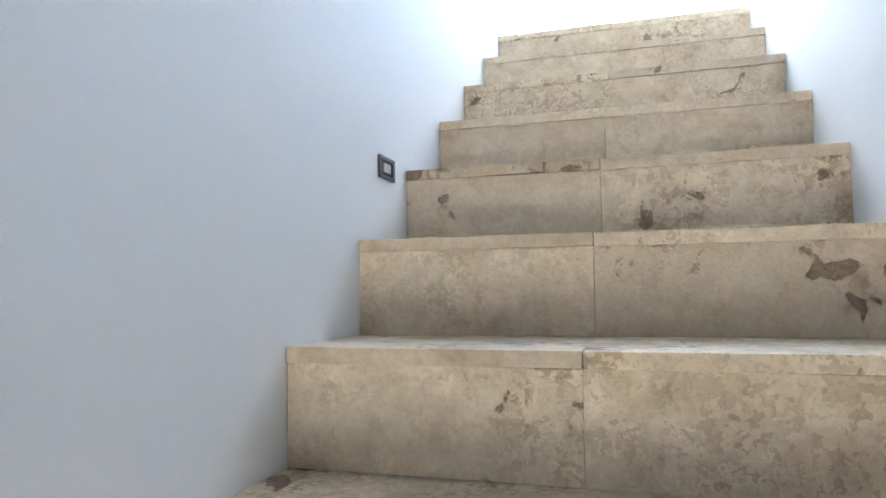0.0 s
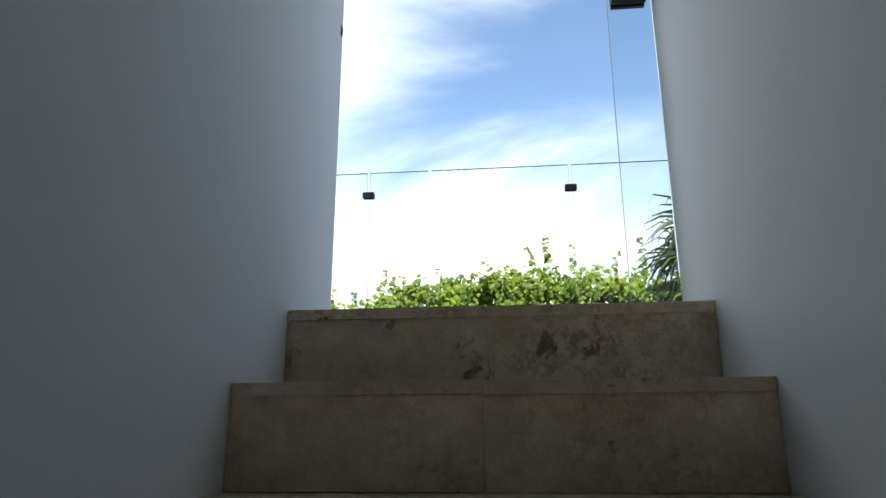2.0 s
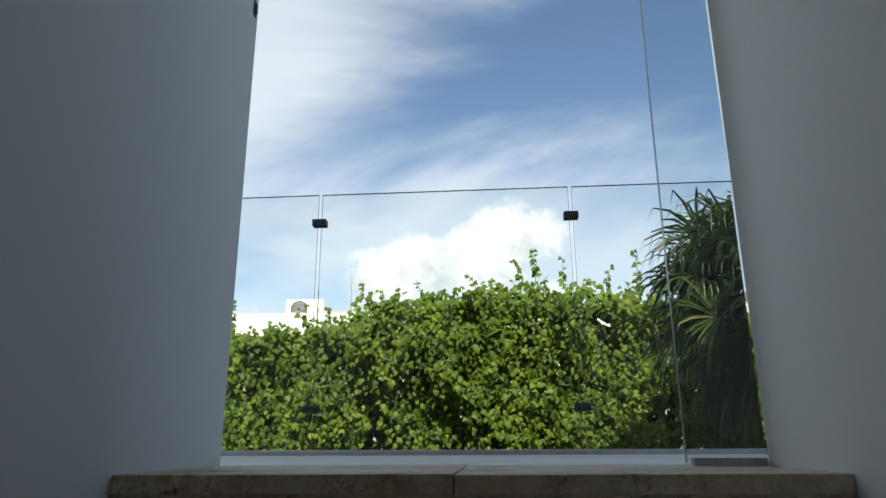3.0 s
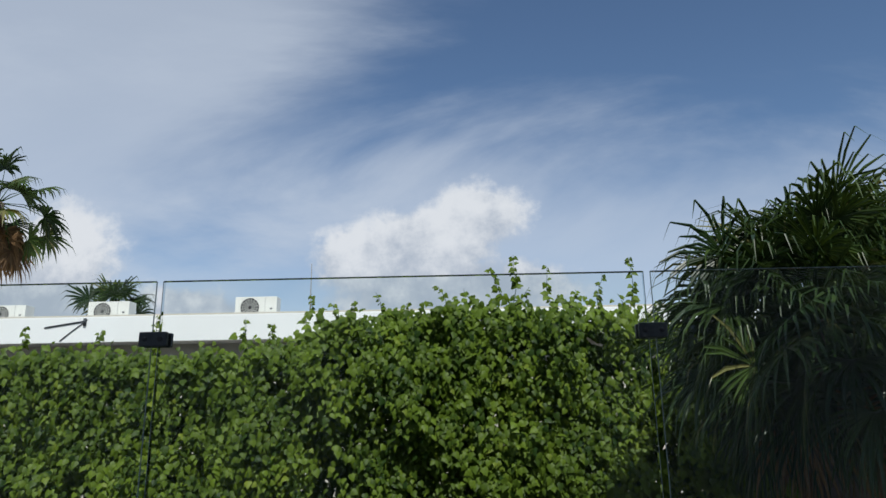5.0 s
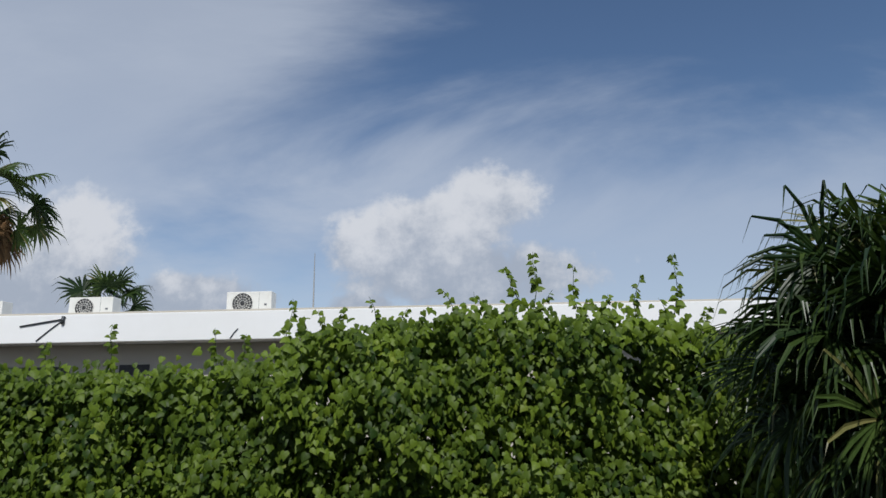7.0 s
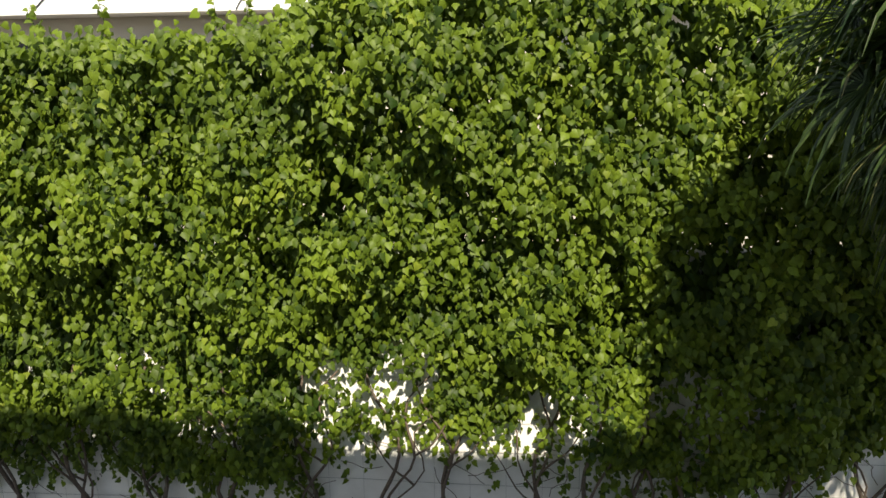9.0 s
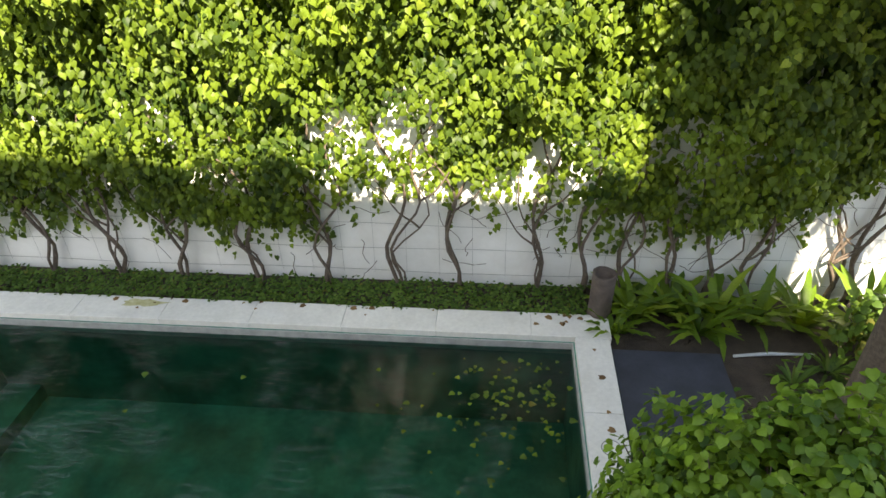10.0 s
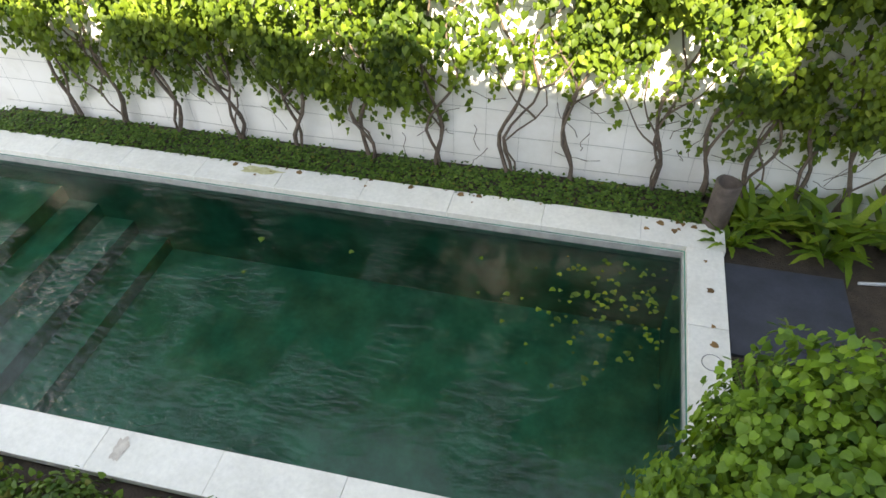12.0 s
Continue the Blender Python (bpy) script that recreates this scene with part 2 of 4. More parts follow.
WHITE = paint("white_wall_paint", (0.80, 0.80, 0.80), 0.7, 0.05)
GARDEN_WHITE = paint("garden_wall_paint", (0.78, 0.77, 0.75), 0.8, 0.35, 1.6)
FASCIA = paint("fascia_paint", (0.82, 0.82, 0.81), 0.8, 0.12, 0.4)
BEIGE = paint("beige_render", (0.50, 0.46, 0.39), 0.85, 0.3, 0.6)
STONE = limestone("fossil_limestone")
COPING = mottled("pale_stone_coping", (0.60, 0.58, 0.535), (0.72, 0.70, 0.655), 2.5, 0.65)
COPING_EDGE = mottled("wet_coping_edge", (0.25, 0.26, 0.25), (0.42, 0.42, 0.40), 7.0, 0.5)
POOL_SKIN = mottled("green_pool_plaster", (0.02, 0.085, 0.066), (0.085, 0.29, 0.22), 2.3, 0.7)
WATER = pool_water("pool_water")
GLASS = clear_glass("clear_glass")
GLASS_EDGE = mottled("glass_edge", (0.18, 0.23, 0.23), (0.28, 0.34, 0.335), 5, 0.2)
DARK_METAL = mottled("dark_grey_metal", (0.05, 0.055, 0.06), (0.09, 0.095, 0.1), 20, 0.4, 0.7)
STEEL = mottled("brushed_steel", (0.42, 0.43, 0.44), (0.56, 0.57, 0.58), 30, 0.35, 0.9)
SOIL = mottled("dark_soil", (0.025, 0.018, 0.012), (0.07, 0.05, 0.035), 5, 0.95, 0, 0.8, 0.03)
SLATE = mottled("blue_grey_slab", (0.025, 0.029, 0.042), (0.05, 0.055, 0.075), 3.5, 0.6)
BARK = mottled("vine_bark", (0.07, 0.05, 0.038), (0.17, 0.13, 0.10), 25, 0.9, 0, 0.7, 0.006)
POST_WOOD = mottled("weathered_post_wood", (0.06, 0.045, 0.038), (0.13, 0.10, 0.085), 9, 0.85, 0, 0.6, 0.008)
WIRE = mottled("grey_wire", (0.2, 0.2, 0.2), (0.34, 0.34, 0.33), 20, 0.6, 0.4)
AC_WHITE = paint("outdoor_unit_enamel", (0.70, 0.69, 0.64), 0.45, 0.25, 3)
AC_GRILLE = mottled("dark_grille", (0.02, 0.02, 0.022), (0.05, 0.05, 0.05), 20, 0.6)
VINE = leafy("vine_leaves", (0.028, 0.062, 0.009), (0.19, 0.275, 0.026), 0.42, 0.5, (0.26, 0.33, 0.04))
SHRUB = leafy("shrub_leaves", (0.035, 0.09, 0.012), (0.185, 0.31, 0.028), 0.35, 0.45, (0.26, 0.38, 0.06))
COVER = leafy("ground_cover_leaves", (0.035, 0.08, 0.014), (0.12, 0.20, 0.032), 0.3, 0.5, (0.16, 0.16, 0.03))
FERN = leafy("fern_blades", (0.06, 0.13, 0.016), (0.22, 0.33, 0.035), 0.4, 0.4, (0.34, 0.42, 0.06))
PALM = leafy("palm_blades", (0.015, 0.034, 0.010), (0.066, 0.105, 0.024), 0.2, 0.36, (0.20, 0.19, 0.07))
DRY = leafy("dry_fronds", (0.10, 0.06, 0.03), (0.28, 0.17, 0.08), 0.25, 0.8)
PLASTIC = mottled("grey_plastic", (0.10, 0.105, 0.11), (0.15, 0.155, 0.16), 20, 0.4)
LENS = mottled("frosted_lens", (0.38, 0.40, 0.42), (0.5, 0.52, 0.54), 20, 0.3)


# ---- mesh helpers ----
def solid(name, verts, faces, mat, parent=None, smooth=False, mats=None, ids=None):
    me = bpy.data.meshes.new(name)
    me.from_pydata([tuple(v) for v in verts], [], [tuple(f) for f in faces])
    for k in (mats or [mat]):
        me.materials.append(k)
    if ids is not None:
        me.polygons.foreach_set("material_index", ids)
    if smooth:
        me.polygons.foreach_set("use_smooth", [True] * len(me.polygons))
    me.update()
    ob = new(name, me)
    if parent is not None:
        ob.parent = parent
    return ob


def add_box(bm, lo, hi, bev=0.0):
    r = bmesh.ops.create_cube(bm, size=1.0)
    c, s = [(a + b) / 2 for a, b in zip(lo, hi)], [b - a for a, b in zip(lo, hi)]
    for v in r["verts"]:
        v.co = Vector([c[i] + v.co[i] * s[i] for i in range(3)])
    if bev:
        es = list({e for v in r["verts"] for e in v.link_edges})
        bmesh.ops.bevel(bm, geom=es, offset=bev, segments=2, affect="EDGES", profile=0.6)


def finish(bm, name, mat, parent=None, smooth=False):
    me = bpy.data.meshes.new(name)
    bmesh.ops.recalc_face_normals(bm, faces=bm.faces[:])
    bm.to_mesh(me)
    bm.free()
    me.materials.append(mat)
    if smooth:
        me.polygons.foreach_set("use_smooth", [True] * len(me.polygons))
    ob = new(name, me)
    if parent is not None:
        ob.parent = parent
    return ob


def box(name, lo, hi, mat, parent=None, bev=0.0):
    bm = bmesh.new()
    add_box(bm, lo, hi, bev)
    return finish(bm, name, mat, parent)


def boxes(name, list_, mat, parent=None, bev=0.0, joined=False):
    if parent is not None and not joined:
        return [box(name, lo, hi, mat, parent, bev) for lo, hi in list_]
    bm = bmesh.new()
    for lo, hi in list_:
        add_box(bm, lo, hi, bev)
    return finish(bm, name, mat, parent)


def base(name, x, y, z):
    ob = new(name)
    ob.location = (x, y, z)
    ob.empty_display_size = 0.2
    return ob


def tube(points, radii, sides=7):
    """Rings along a line of points: verts and faces."""
    pts = [Vector(p) for p in points]
    vs, fs = [], []
    for i, p in enumerate(pts):
        d = (pts[min(i + 1, len(pts) - 1)] - pts[max(i - 1, 0)]).normalized()
        a = d.orthogonal().normalized() if abs(d.z) < 0.1 else Vector((1, 0, -d.x / d.z)).normalized()
        b = d.cross(a)
        r = radii[i] if isinstance(radii, (list, tuple)) else radii
        for k in range(sides):
            w = 2 * math.pi * k / sides
            vs.append(p + (a * math.cos(w) + b * math.sin(w)) * r)
    for i in range(len(pts) - 1):
        for k in range(sides):
            fs.append((i * sides + k, i * sides + (k + 1) % sides, (i + 1) * sides + (k + 1) % sides, (i + 1) * sides + k))
    fs.append(tuple(range(sides))[::-1])
    fs.append(tuple((len(pts) - 1) * sides + k for k in range(sides)))
    return vs, fs


def tubes(name, runs, mat, parent=None, sides=7):
    if parent is not None:
        return [solid(name, *tube(pts, rad, sides), mat, parent, smooth=True) for pts, rad in runs]
    vs, fs = [], []
    for pts, rad in runs:
        v, f = tube(pts, rad, sides)
        o = len(vs)
        vs += v
        fs += [tuple(i + o for i in k) for k in f]
    return solid(name, vs, fs, mat, parent, smooth=True)


HEART = np.array([(0, 0, 0), (0.26, -0.12, -0.04), (0.50, 0.16, -0.14), (0.35, 0.48, -0.06), (0, 1.0, -0.18), (-0.35, 0.48, -0.06), (-0.50, 0.16, -0.14), (-0.26, -0.12, -0.04), (0, 0.40, 0.06)])
ROUND = np.array([(0, 0, 0), (0.30, -0.08, -0.02), (0.47, 0.2, -0.08), (0.38, 0.58, -0.07), (0, 1.0, -0.18), (-0.38, 0.58, -0.07), (-0.47, 0.2, -0.08), (-0.30, -0.08, -0.02), (0, 0.42, 0.05)])
HEART_F = np.array([(8, 0, 1), (8, 1, 2), (8, 2, 3), (8, 3, 4), (8, 4, 5), (8, 5, 6), (8, 6, 7), (8, 7, 0)])
OVAL = np.array([(0, 0, 0), (0.34, 0.35, -0.05), (0, 1.0, -0.12), (-0.34, 0.35, -0.05), (0, 0.45, 0.04)])
OVAL_F = np.array([(4, 0, 1), (4, 1, 2), (4, 2, 3), (4, 3, 0)])


def leaves(name, places, tips, faces_to, sizes, tints, mat, parent=None, shape=HEART, shape_f=HEART_F):
    """Many leaves in one mesh: where each begins, which way its tip points, which way it faces, its length and tint."""
    P, T, N = np.asarray(places, float), np.asarray(tips, float), np.asarray(faces_to, float)
    T /= np.linalg.norm(T, axis=1, keepdims=True)
    X = np.cross(T, N)
    X /= np.linalg.norm(X, axis=1, keepdims=True) + 1e-9
    N = np.cross(X, T)
    S = np.asarray(sizes, float)[:, None, None]
    V = P[:, None, :] + S * (shape[None, :, 0:1] * X[:, None, :] + shape[None, :, 1:2] * T[:, None, :] + shape[None, :, 2:3] * N[:, None, :])
    k, nv = len(P), len(shape)
    F = (shape_f[None] + (np.arange(k) * nv)[:, None, None]).reshape(-1, 3)
    me = bpy.data.meshes.new(name)
    me.vertices.add(k * nv)
    me.vertices.foreach_set("co", V.reshape(-1))
    me.loops.add(F.size)
    me.loops.foreach_set("vertex_index", F.reshape(-1))
    me.polygons.add(len(F))
    me.polygons.foreach_set("loop_start", np.arange(len(F)) * 3)
    me.polygons.foreach_set("use_smooth", np.ones(len(F), bool))
    me.update(calc_edges=True)
    a = me.attributes.new("tint", "FLOAT", "POINT")
    a.data.foreach_set("value", np.repeat(np.asarray(tints, float), nv))
    me.materials.append(mat)
    ob = new(name, me)
    if parent is not None:
        ob.parent = parent
    return tagged(ob, kind="stuff")


# ---- the plan ----
RISE, TREAD, Y_A = 0.195, 0.2925, 2.0
XL, XR = -0.67, 0.315
LAND = 7 * RISE
HALL = -11 * RISE
Y_END, Y_JAMB, Y_GLASS = 4.125, 4.04, 5.36
GROUND, COPE, WATER_Z = -2.38, -2.27, -2.42
ROOF = 4.4
FRONT = 6.75
HX = 4.05
Y_WALL = 11.66

# ---- ground: one sheet with the pool's hole ----
PX0, PX1, PY0, PY1 = -8.4, 0.60, 7.72, 10.75
gv, gf = [], []
gx, gy = (-2500, PX0 - 0.3, PX1 + 0.3, 2500), (-2500, PY0 - 0.3, PY1 + 0.3, 2500)
for yv in gy:
    for xv in gx:
        gv.append((xv, yv, GROUND))
for j in range(3):
    for i in range(3):
        if (i, j) != (1, 1):
            gf.append((j * 4 + i, j * 4 + i + 1, j * 4 + i + 5, j * 4 + i + 4))
tagged(solid("ground", gv, gf, SOIL), "dark bare garden soil with leaf litter", "ground", kind="structure")

tagged(box("pavement", (-9, -11, GROUND - 0.1), (9, -4.63, HALL - 0.02), COPING), "pale stone paving behind the house", "pavement", kind="structure")

# ---- house ----
W = 0.22
tagged(box("wall_left", (XL - W, -4.4, HALL - 0.3), (XL, Y_END, ROOF - 0.25), WHITE), "smooth white painted stairwell wall", "wall", kind="structure")
tagged(box("wall_right", (XR, -4.4, HALL - 0.3), (XR + W, Y_JAMB, ROOF - 0.25), WHITE), "smooth white painted stairwell wall", "wall", kind="structure")
tagged(boxes("wall_back", [((XL - W, -4.62, HALL + 2.0), (XR + W, -4.402, ROOF - 0.25)), ((XL - W, -4.62, HALL - 0.3), (XR - 0.52, -4.402, HALL + 1.998))], WHITE), "plain white wall with a doorway at the stair foot", "wall", kind="structure")
tagged(box("ceiling", (XL - W, -4.62, ROOF - 0.248), (XR + W, Y_END, ROOF), WHITE), "plain white ceiling over the stairs", "ceiling", kind="structure")
tagged(box("floor", (XL, -4.4, HALL - 0.25), (XR, Y_A + TREAD * -11 + 0.05, HALL), STONE), "pale limestone floor at the stair foot", "floor", kind="structure")
tagged(boxes("facade", [((-9, Y_END - 0.3, GROUND - 0.2), (XL - W - 0.003, Y_END - 0.01, FRONT)), ((XR + W + 0.003, Y_END - 0.3, GROUND - 0.2), (HX, Y_JAMB - 0.01, FRONT)), ((XL - W - 0.002, Y_END - 0.3, ROOF + 0.003), (XR + W + 0.002, Y_JAMB - 0.01, FRONT)),
                        ((-9, -4.62, GROUND - 0.2), (XL - W - 0.003, -4.4, ROOF - 0.21)), ((XR + W + 0.003, -4.62, GROUND - 0.2), (HX, -4.4, ROOF - 0.21)),
                        ((-9, -4.39, GROUND - 0.2), (-8.75, Y_END - 0.31, ROOF - 0.21)), ((HX - 0.25, -4.39, GROUND - 0.2), (HX, Y_JAMB - 0.31, ROOF - 0.21)),
                        ((-9, -4.6, ROOF - 0.2), (XL - W - 0.01, Y_END - 0.31, ROOF - 0.01)), ((XR + W + 0.01, -4.6, ROOF - 0.2), (HX, Y_JAMB - 0.31, ROOF - 0.01))], WHITE),
       "white rendered house front beside the terrace", "facade", kind="structure")
tagged(box("terrace_floor", (-4.2, Y_END - 0.008, LAND - 0.22), (3.4, 5.72, LAND - 0.006), COPING, bev=0.01), "pale stone terrace slab outside the stairs", "terrace", kind="structure")
tagged(box("wall_under_terrace", (-4.2, 5.0, GROUND - 0.2), (3.4, 5.2, LAND - 0.222), WHITE), "white wall below the terrace slab", "wall", kind="structure")

stairs = tagged(base("staircase", XL, Y_A, 0), "worn beige fossil limestone stairs between white walls", "stairs", kind="structure")
MID = XL + 0.475


def slab_mesh(name, sx, sy, sz):
    bm = bmesh.new()
    add_box(bm, (0, 0, 0), (sx, sy, sz), 0.0014)
    me = bpy.data.meshes.new(name)
    bmesh.ops.recalc_face_normals(bm, faces=bm.faces[:])
    for v in bm.verts:
        v.co += noise.noise_vector(v.co * 7.3) * 0.0016
    bm.to_mesh(me)
    bm.free()
    me.materials.append(STONE)
    return me


TT = 0.026
lw, rw = MID - XL - 0.0016, XR - MID - 0.0016
riser_l, riser_r = slab_mesh("riser_slab", lw, 0.05, RISE - TT - 0.0015), slab_mesh("riser_slab", rw, 0.05, RISE - TT - 0.0015)
tread_l, tread_r = slab_mesh("tread_slab", lw, TREAD + 0.045, TT), slab_mesh("tread_slab", rw, TREAD + 0.045, TT)
land_l, land_r = slab_mesh("tread_slab", lw, Y_END - Y_A - 6 * TREAD + 0.006, TT), slab_mesh("tread_slab", rw, Y_END - Y_A - 6 * TREAD + 0.006, TT)
core = bmesh.new()
for k in range(-10, 8):
    ny = Y_A + TREAD * (k - 1)
    for x0, rm, tm, lm in ((XL + 0.002, riser_l, tread_l, land_l), (MID + 0.0008, riser_r, tread_r, land_r)):
        dx = random.uniform(-0.0003, 0.0003)
        for nm, me, z0, y0 in (("riser_slab", rm, RISE * (k - 1) + 0.001, ny + random.uniform(0.001, 0.0025)),
                               ("tread_slab", lm if k == 7 else tm, RISE * k - TT + random.uniform(-0.0015, 0.0005), ny - 0.002 + random.uniform(-0.002, 0.001))):
            s = new(nm, me)
            s.parent = stairs
            s.location = (x0 + dx - XL, y0 - Y_A, z0)
    add_box(core, (XL + 0.004 - XL, ny + 0.035 - Y_A, RISE * (k - 1) - (0.2 if k > -10 else 0.05)), (XR - 0.004 - XL, (ny + TREAD + 0.03 if k < 7 else Y_END - 0.01) - Y_A, RISE * k - TT - 0.002))
finish(core, "stair_core", STONE, stairs)

# step light sunk in the wall
def step_light(y, z):
    o = base("step_light", XL, y, z)
    bm = bmesh.new()
    add_box(bm, (-0.02, -0.048, -0.026), (0.006, 0.048, -0.017), 0.002)
    add_box(bm, (-0.02, -0.048, 0.017), (0.006, 0.048, 0.026), 0.002)
    add_box(bm, (-0.02, -0.048, -0.0165), (0.006, -0.032, 0.0165), 0.002)
    add_box(bm, (-0.02, 0.032, -0.0165), (0.006, 0.048, 0.0165), 0.002)
    finish(bm, "bezel", PLASTIC, o)
    box("backplate", (-0.02, -0.032, -0.017), (0.002, 0.032, 0.017), AC_GRILLE, o)
    box("lens", (0.0021, -0.02, -0.010), (0.005, 0.022, 0.011), LENS, o, 0.001)
    return tagged(o, "small grey recessed step light in white wall", "step light")


step_light(2.447, 0.566)

# narrow fixed glass beside the doorway, with its lock keep
side = tagged(base("side_glass", 0.251, 4.026, LAND), "narrow frameless clear glass panel beside the doorway", "glass panel")
g = box("pane", (-0.07, 0.0, 0.004), (0.0625, 0.01, 2.6), GLASS, side)
g.visible_shadow = False
box("edge", (-0.0711, 0.0, 0.004), (-0.0702, 0.01, 2.6), GLASS_EDGE, side)
box("foot_channel", (-0.06, -0.006, -0.004), (0.058, 0.016, 0.012), STEEL, side)
keep = boxes("lock_keep", [((-0.058, -0.014, 0.975), (0.045, -0.001, 1.05)), ((-0.058, 0.011, 0.975), (0.045, 0.024, 1.05))], DARK_METAL, side, 0.003)
tubes("lock_bolt", [([(0.02, -0.016, 1.017), (0.02, -0.022, 1.017)], 0.011), ([(-0.02, -0.016, 1.017), (-0.02, -0.02, 1.017)], 0.007)], STEEL, side, 12)
hinge = base("hinge", XL, 4.085, 2.37)
hinge.parent = bpy.data.objects["wall_left"]
boxes("plate", [((-0.001, 0.012, -0.02), (0.002, 0.03, 0.02)), ((0.0022, 0.018, -0.012), (0.004, 0.029, 0.012))], DARK_METAL, hinge, 0.002)

# glass balustrade: panes with clips bridging the joints
GTOP = 2.39
rail = tagged(base("glass_balustrade", -0.3, Y_GLASS, LAND), "frameless clear glass balustrade with dark metal clips", "balustrade")
joints = (-3.95, -2.9, -1.86, -0.845, 0.172, 1.19, 2.2, 3.25)
for a, b2 in zip(joints, joints[1:]):
    x0, x1 = a + 0.008 + 0.3, b2 - 0.008 + 0.3
    p = box("pane", (x0, 0, -0.19), (x1, 0.01, GTOP - LAND), GLASS, rail)
    p.visible_shadow = False
    boxes("pane_edge", [((x0, 0.0, GTOP - LAND + 0.0002), (x1, 0.003, GTOP - LAND + 0.0014)), ((x0 - 0.0014, 0, -0.0), (x0 - 0.0002, 0.003, GTOP - LAND)), ((x1 + 0.0002, 0, 0.0), (x1 + 0.0014, 0.003, GTOP - LAND))], GLASS_EDGE, rail)
for j in joints[1:-1]:
    for zz in (2.268 - LAND, 0.16):
        boxes("clip", [((j + 0.3 - 0.029, -0.013, zz - 0.015), (j + 0.3 + 0.029, -0.0015, zz + 0.015)), ((j + 0.3 - 0.029, 0.0115, zz - 0.015), (j + 0.3 + 0.029, 0.023, zz + 0.015))], DARK_METAL, rail, 0.003)
        tubes("clip_screw", [([(j + 0.3 + s * 0.016, -0.0155, zz), (j + 0.3 + s * 0.016, -0.0125, zz)], 0.0055) for s in (-1, 1)], AC_GRILLE, rail, 8)
box("shoe", (joints[0] + 0.3, -0.018, -0.011), (joints[-1] + 0.3, 0.028, 0.012), STEEL, rail, 0.003)

# ---- pool ----
CW = 0.36
pool = tagged(base("pool", PX1, PY1, WATER_Z), "dark green swimming pool with still water", "pool", kind="structure")
pb = [((PX0 - 0.2, PY0 - 0.2, -1.3), (PX1 + 0.2, PY1 + 0.2, -1.12)), ((PX0 - 0.2, PY0 - 0.2, -1.4), (PX0 + 0.02, PY1 + 0.2, 0.08)), ((PX1 - 0.02, PY0 - 0.2, -1.4), (PX1 + 0.2, PY1 + 0.2, 0.08)),
      ((PX0 + 0.02, PY1 - 0.02, -1.4), (PX1 - 0.02, PY1 + 0.2, 0.08)), ((PX0 + 0.02, PY0 - 0.2, -1.4), (PX1 - 0.02, PY0 + 0.02, 0.08))]
for i in range(4):
    pb.append(((PX0 + 0.02, PY0 + 0.02, -1.4), (-6.75 + 0.42 * i, PY1 - 0.02, -0.3 - 0.21 * i)))
basin = boxes("basin", [((a[0] - PX1, a[1] - PY1, a[2]), (b2[0] - PX1, b2[1] - PY1, b2[2])) for a, b2 in pb], POOL_SKIN, pool, joined=True)
water = solid("water_surface", [(PX0 + 0.021 - PX1, PY0 + 0.021 - PY1, 0), (-0.021, PY0 + 0.021 - PY1, 0), (-0.021, -0.021, 0), (PX0 + 0.021 - PX1, -0.021, 0)], [(0, 1, 2, 3)], WATER, pool)
water.visible_shadow = False
boxes("waterline_band", [((PX0 - PX1, -0.034, -0.06), (0, -0.0205, 0.079)), ((PX0 - PX1, PY0 - PY1 + 0.0205, -0.06), (0, PY0 - PY1 + 0.034, 0.079)), ((-0.034, PY0 - PY1 + 0.035, -0.06), (-0.0205, -0.035, 0.079))], COPING_EDGE, pool)

# ---- boundary wall ----
garden = tagged(box("garden_wall", (-14, Y_WALL, GROUND - 0.3), (12, Y_WALL + 0.2, 0.9), GARDEN_WHITE, bev=0.01), "white rendered garden wall stained near the ground", "garden wall", kind="structure")
runs = []
for zz in (-2.17, -1.86, -1.55, -1.2, -0.85, -0.4):
    pts = [(x, Y_WALL - 0.02 - 0.004 * math.sin(x * 5), zz + 0.012 * math.sin(x * 1.7 + zz * 9)) for x in np.arange(-8, 6.01, 0.4)]
    runs.append((pts, 0.0021))
for i, xx in enumerate(np.arange(-7.8, 6, 0.365)):
    runs.append(([(xx + 0.01 * math.sin(i), Y_WALL - 0.024, -2.2), (xx, Y_WALL - 0.026, -1.5), (xx + 0.012 * math.sin(i * 2.1), Y_WALL - 0.024, 0.2)], 0.0013))
tagged(tubes("wire_trellis", runs, WIRE, None, 4), "thin grey wire grid fixed to white garden wall", "trellis")
box_pipe = tubes("wall_pipe", [([(-0.83, Y_WALL - 0.06, -0.75), (-0.83, Y_WALL - 0.06, 0.8)], 0.032)], FASCIA, None, 12)
tagged(box_pipe, "white plastic pipe upright against the garden wall", "pipe")

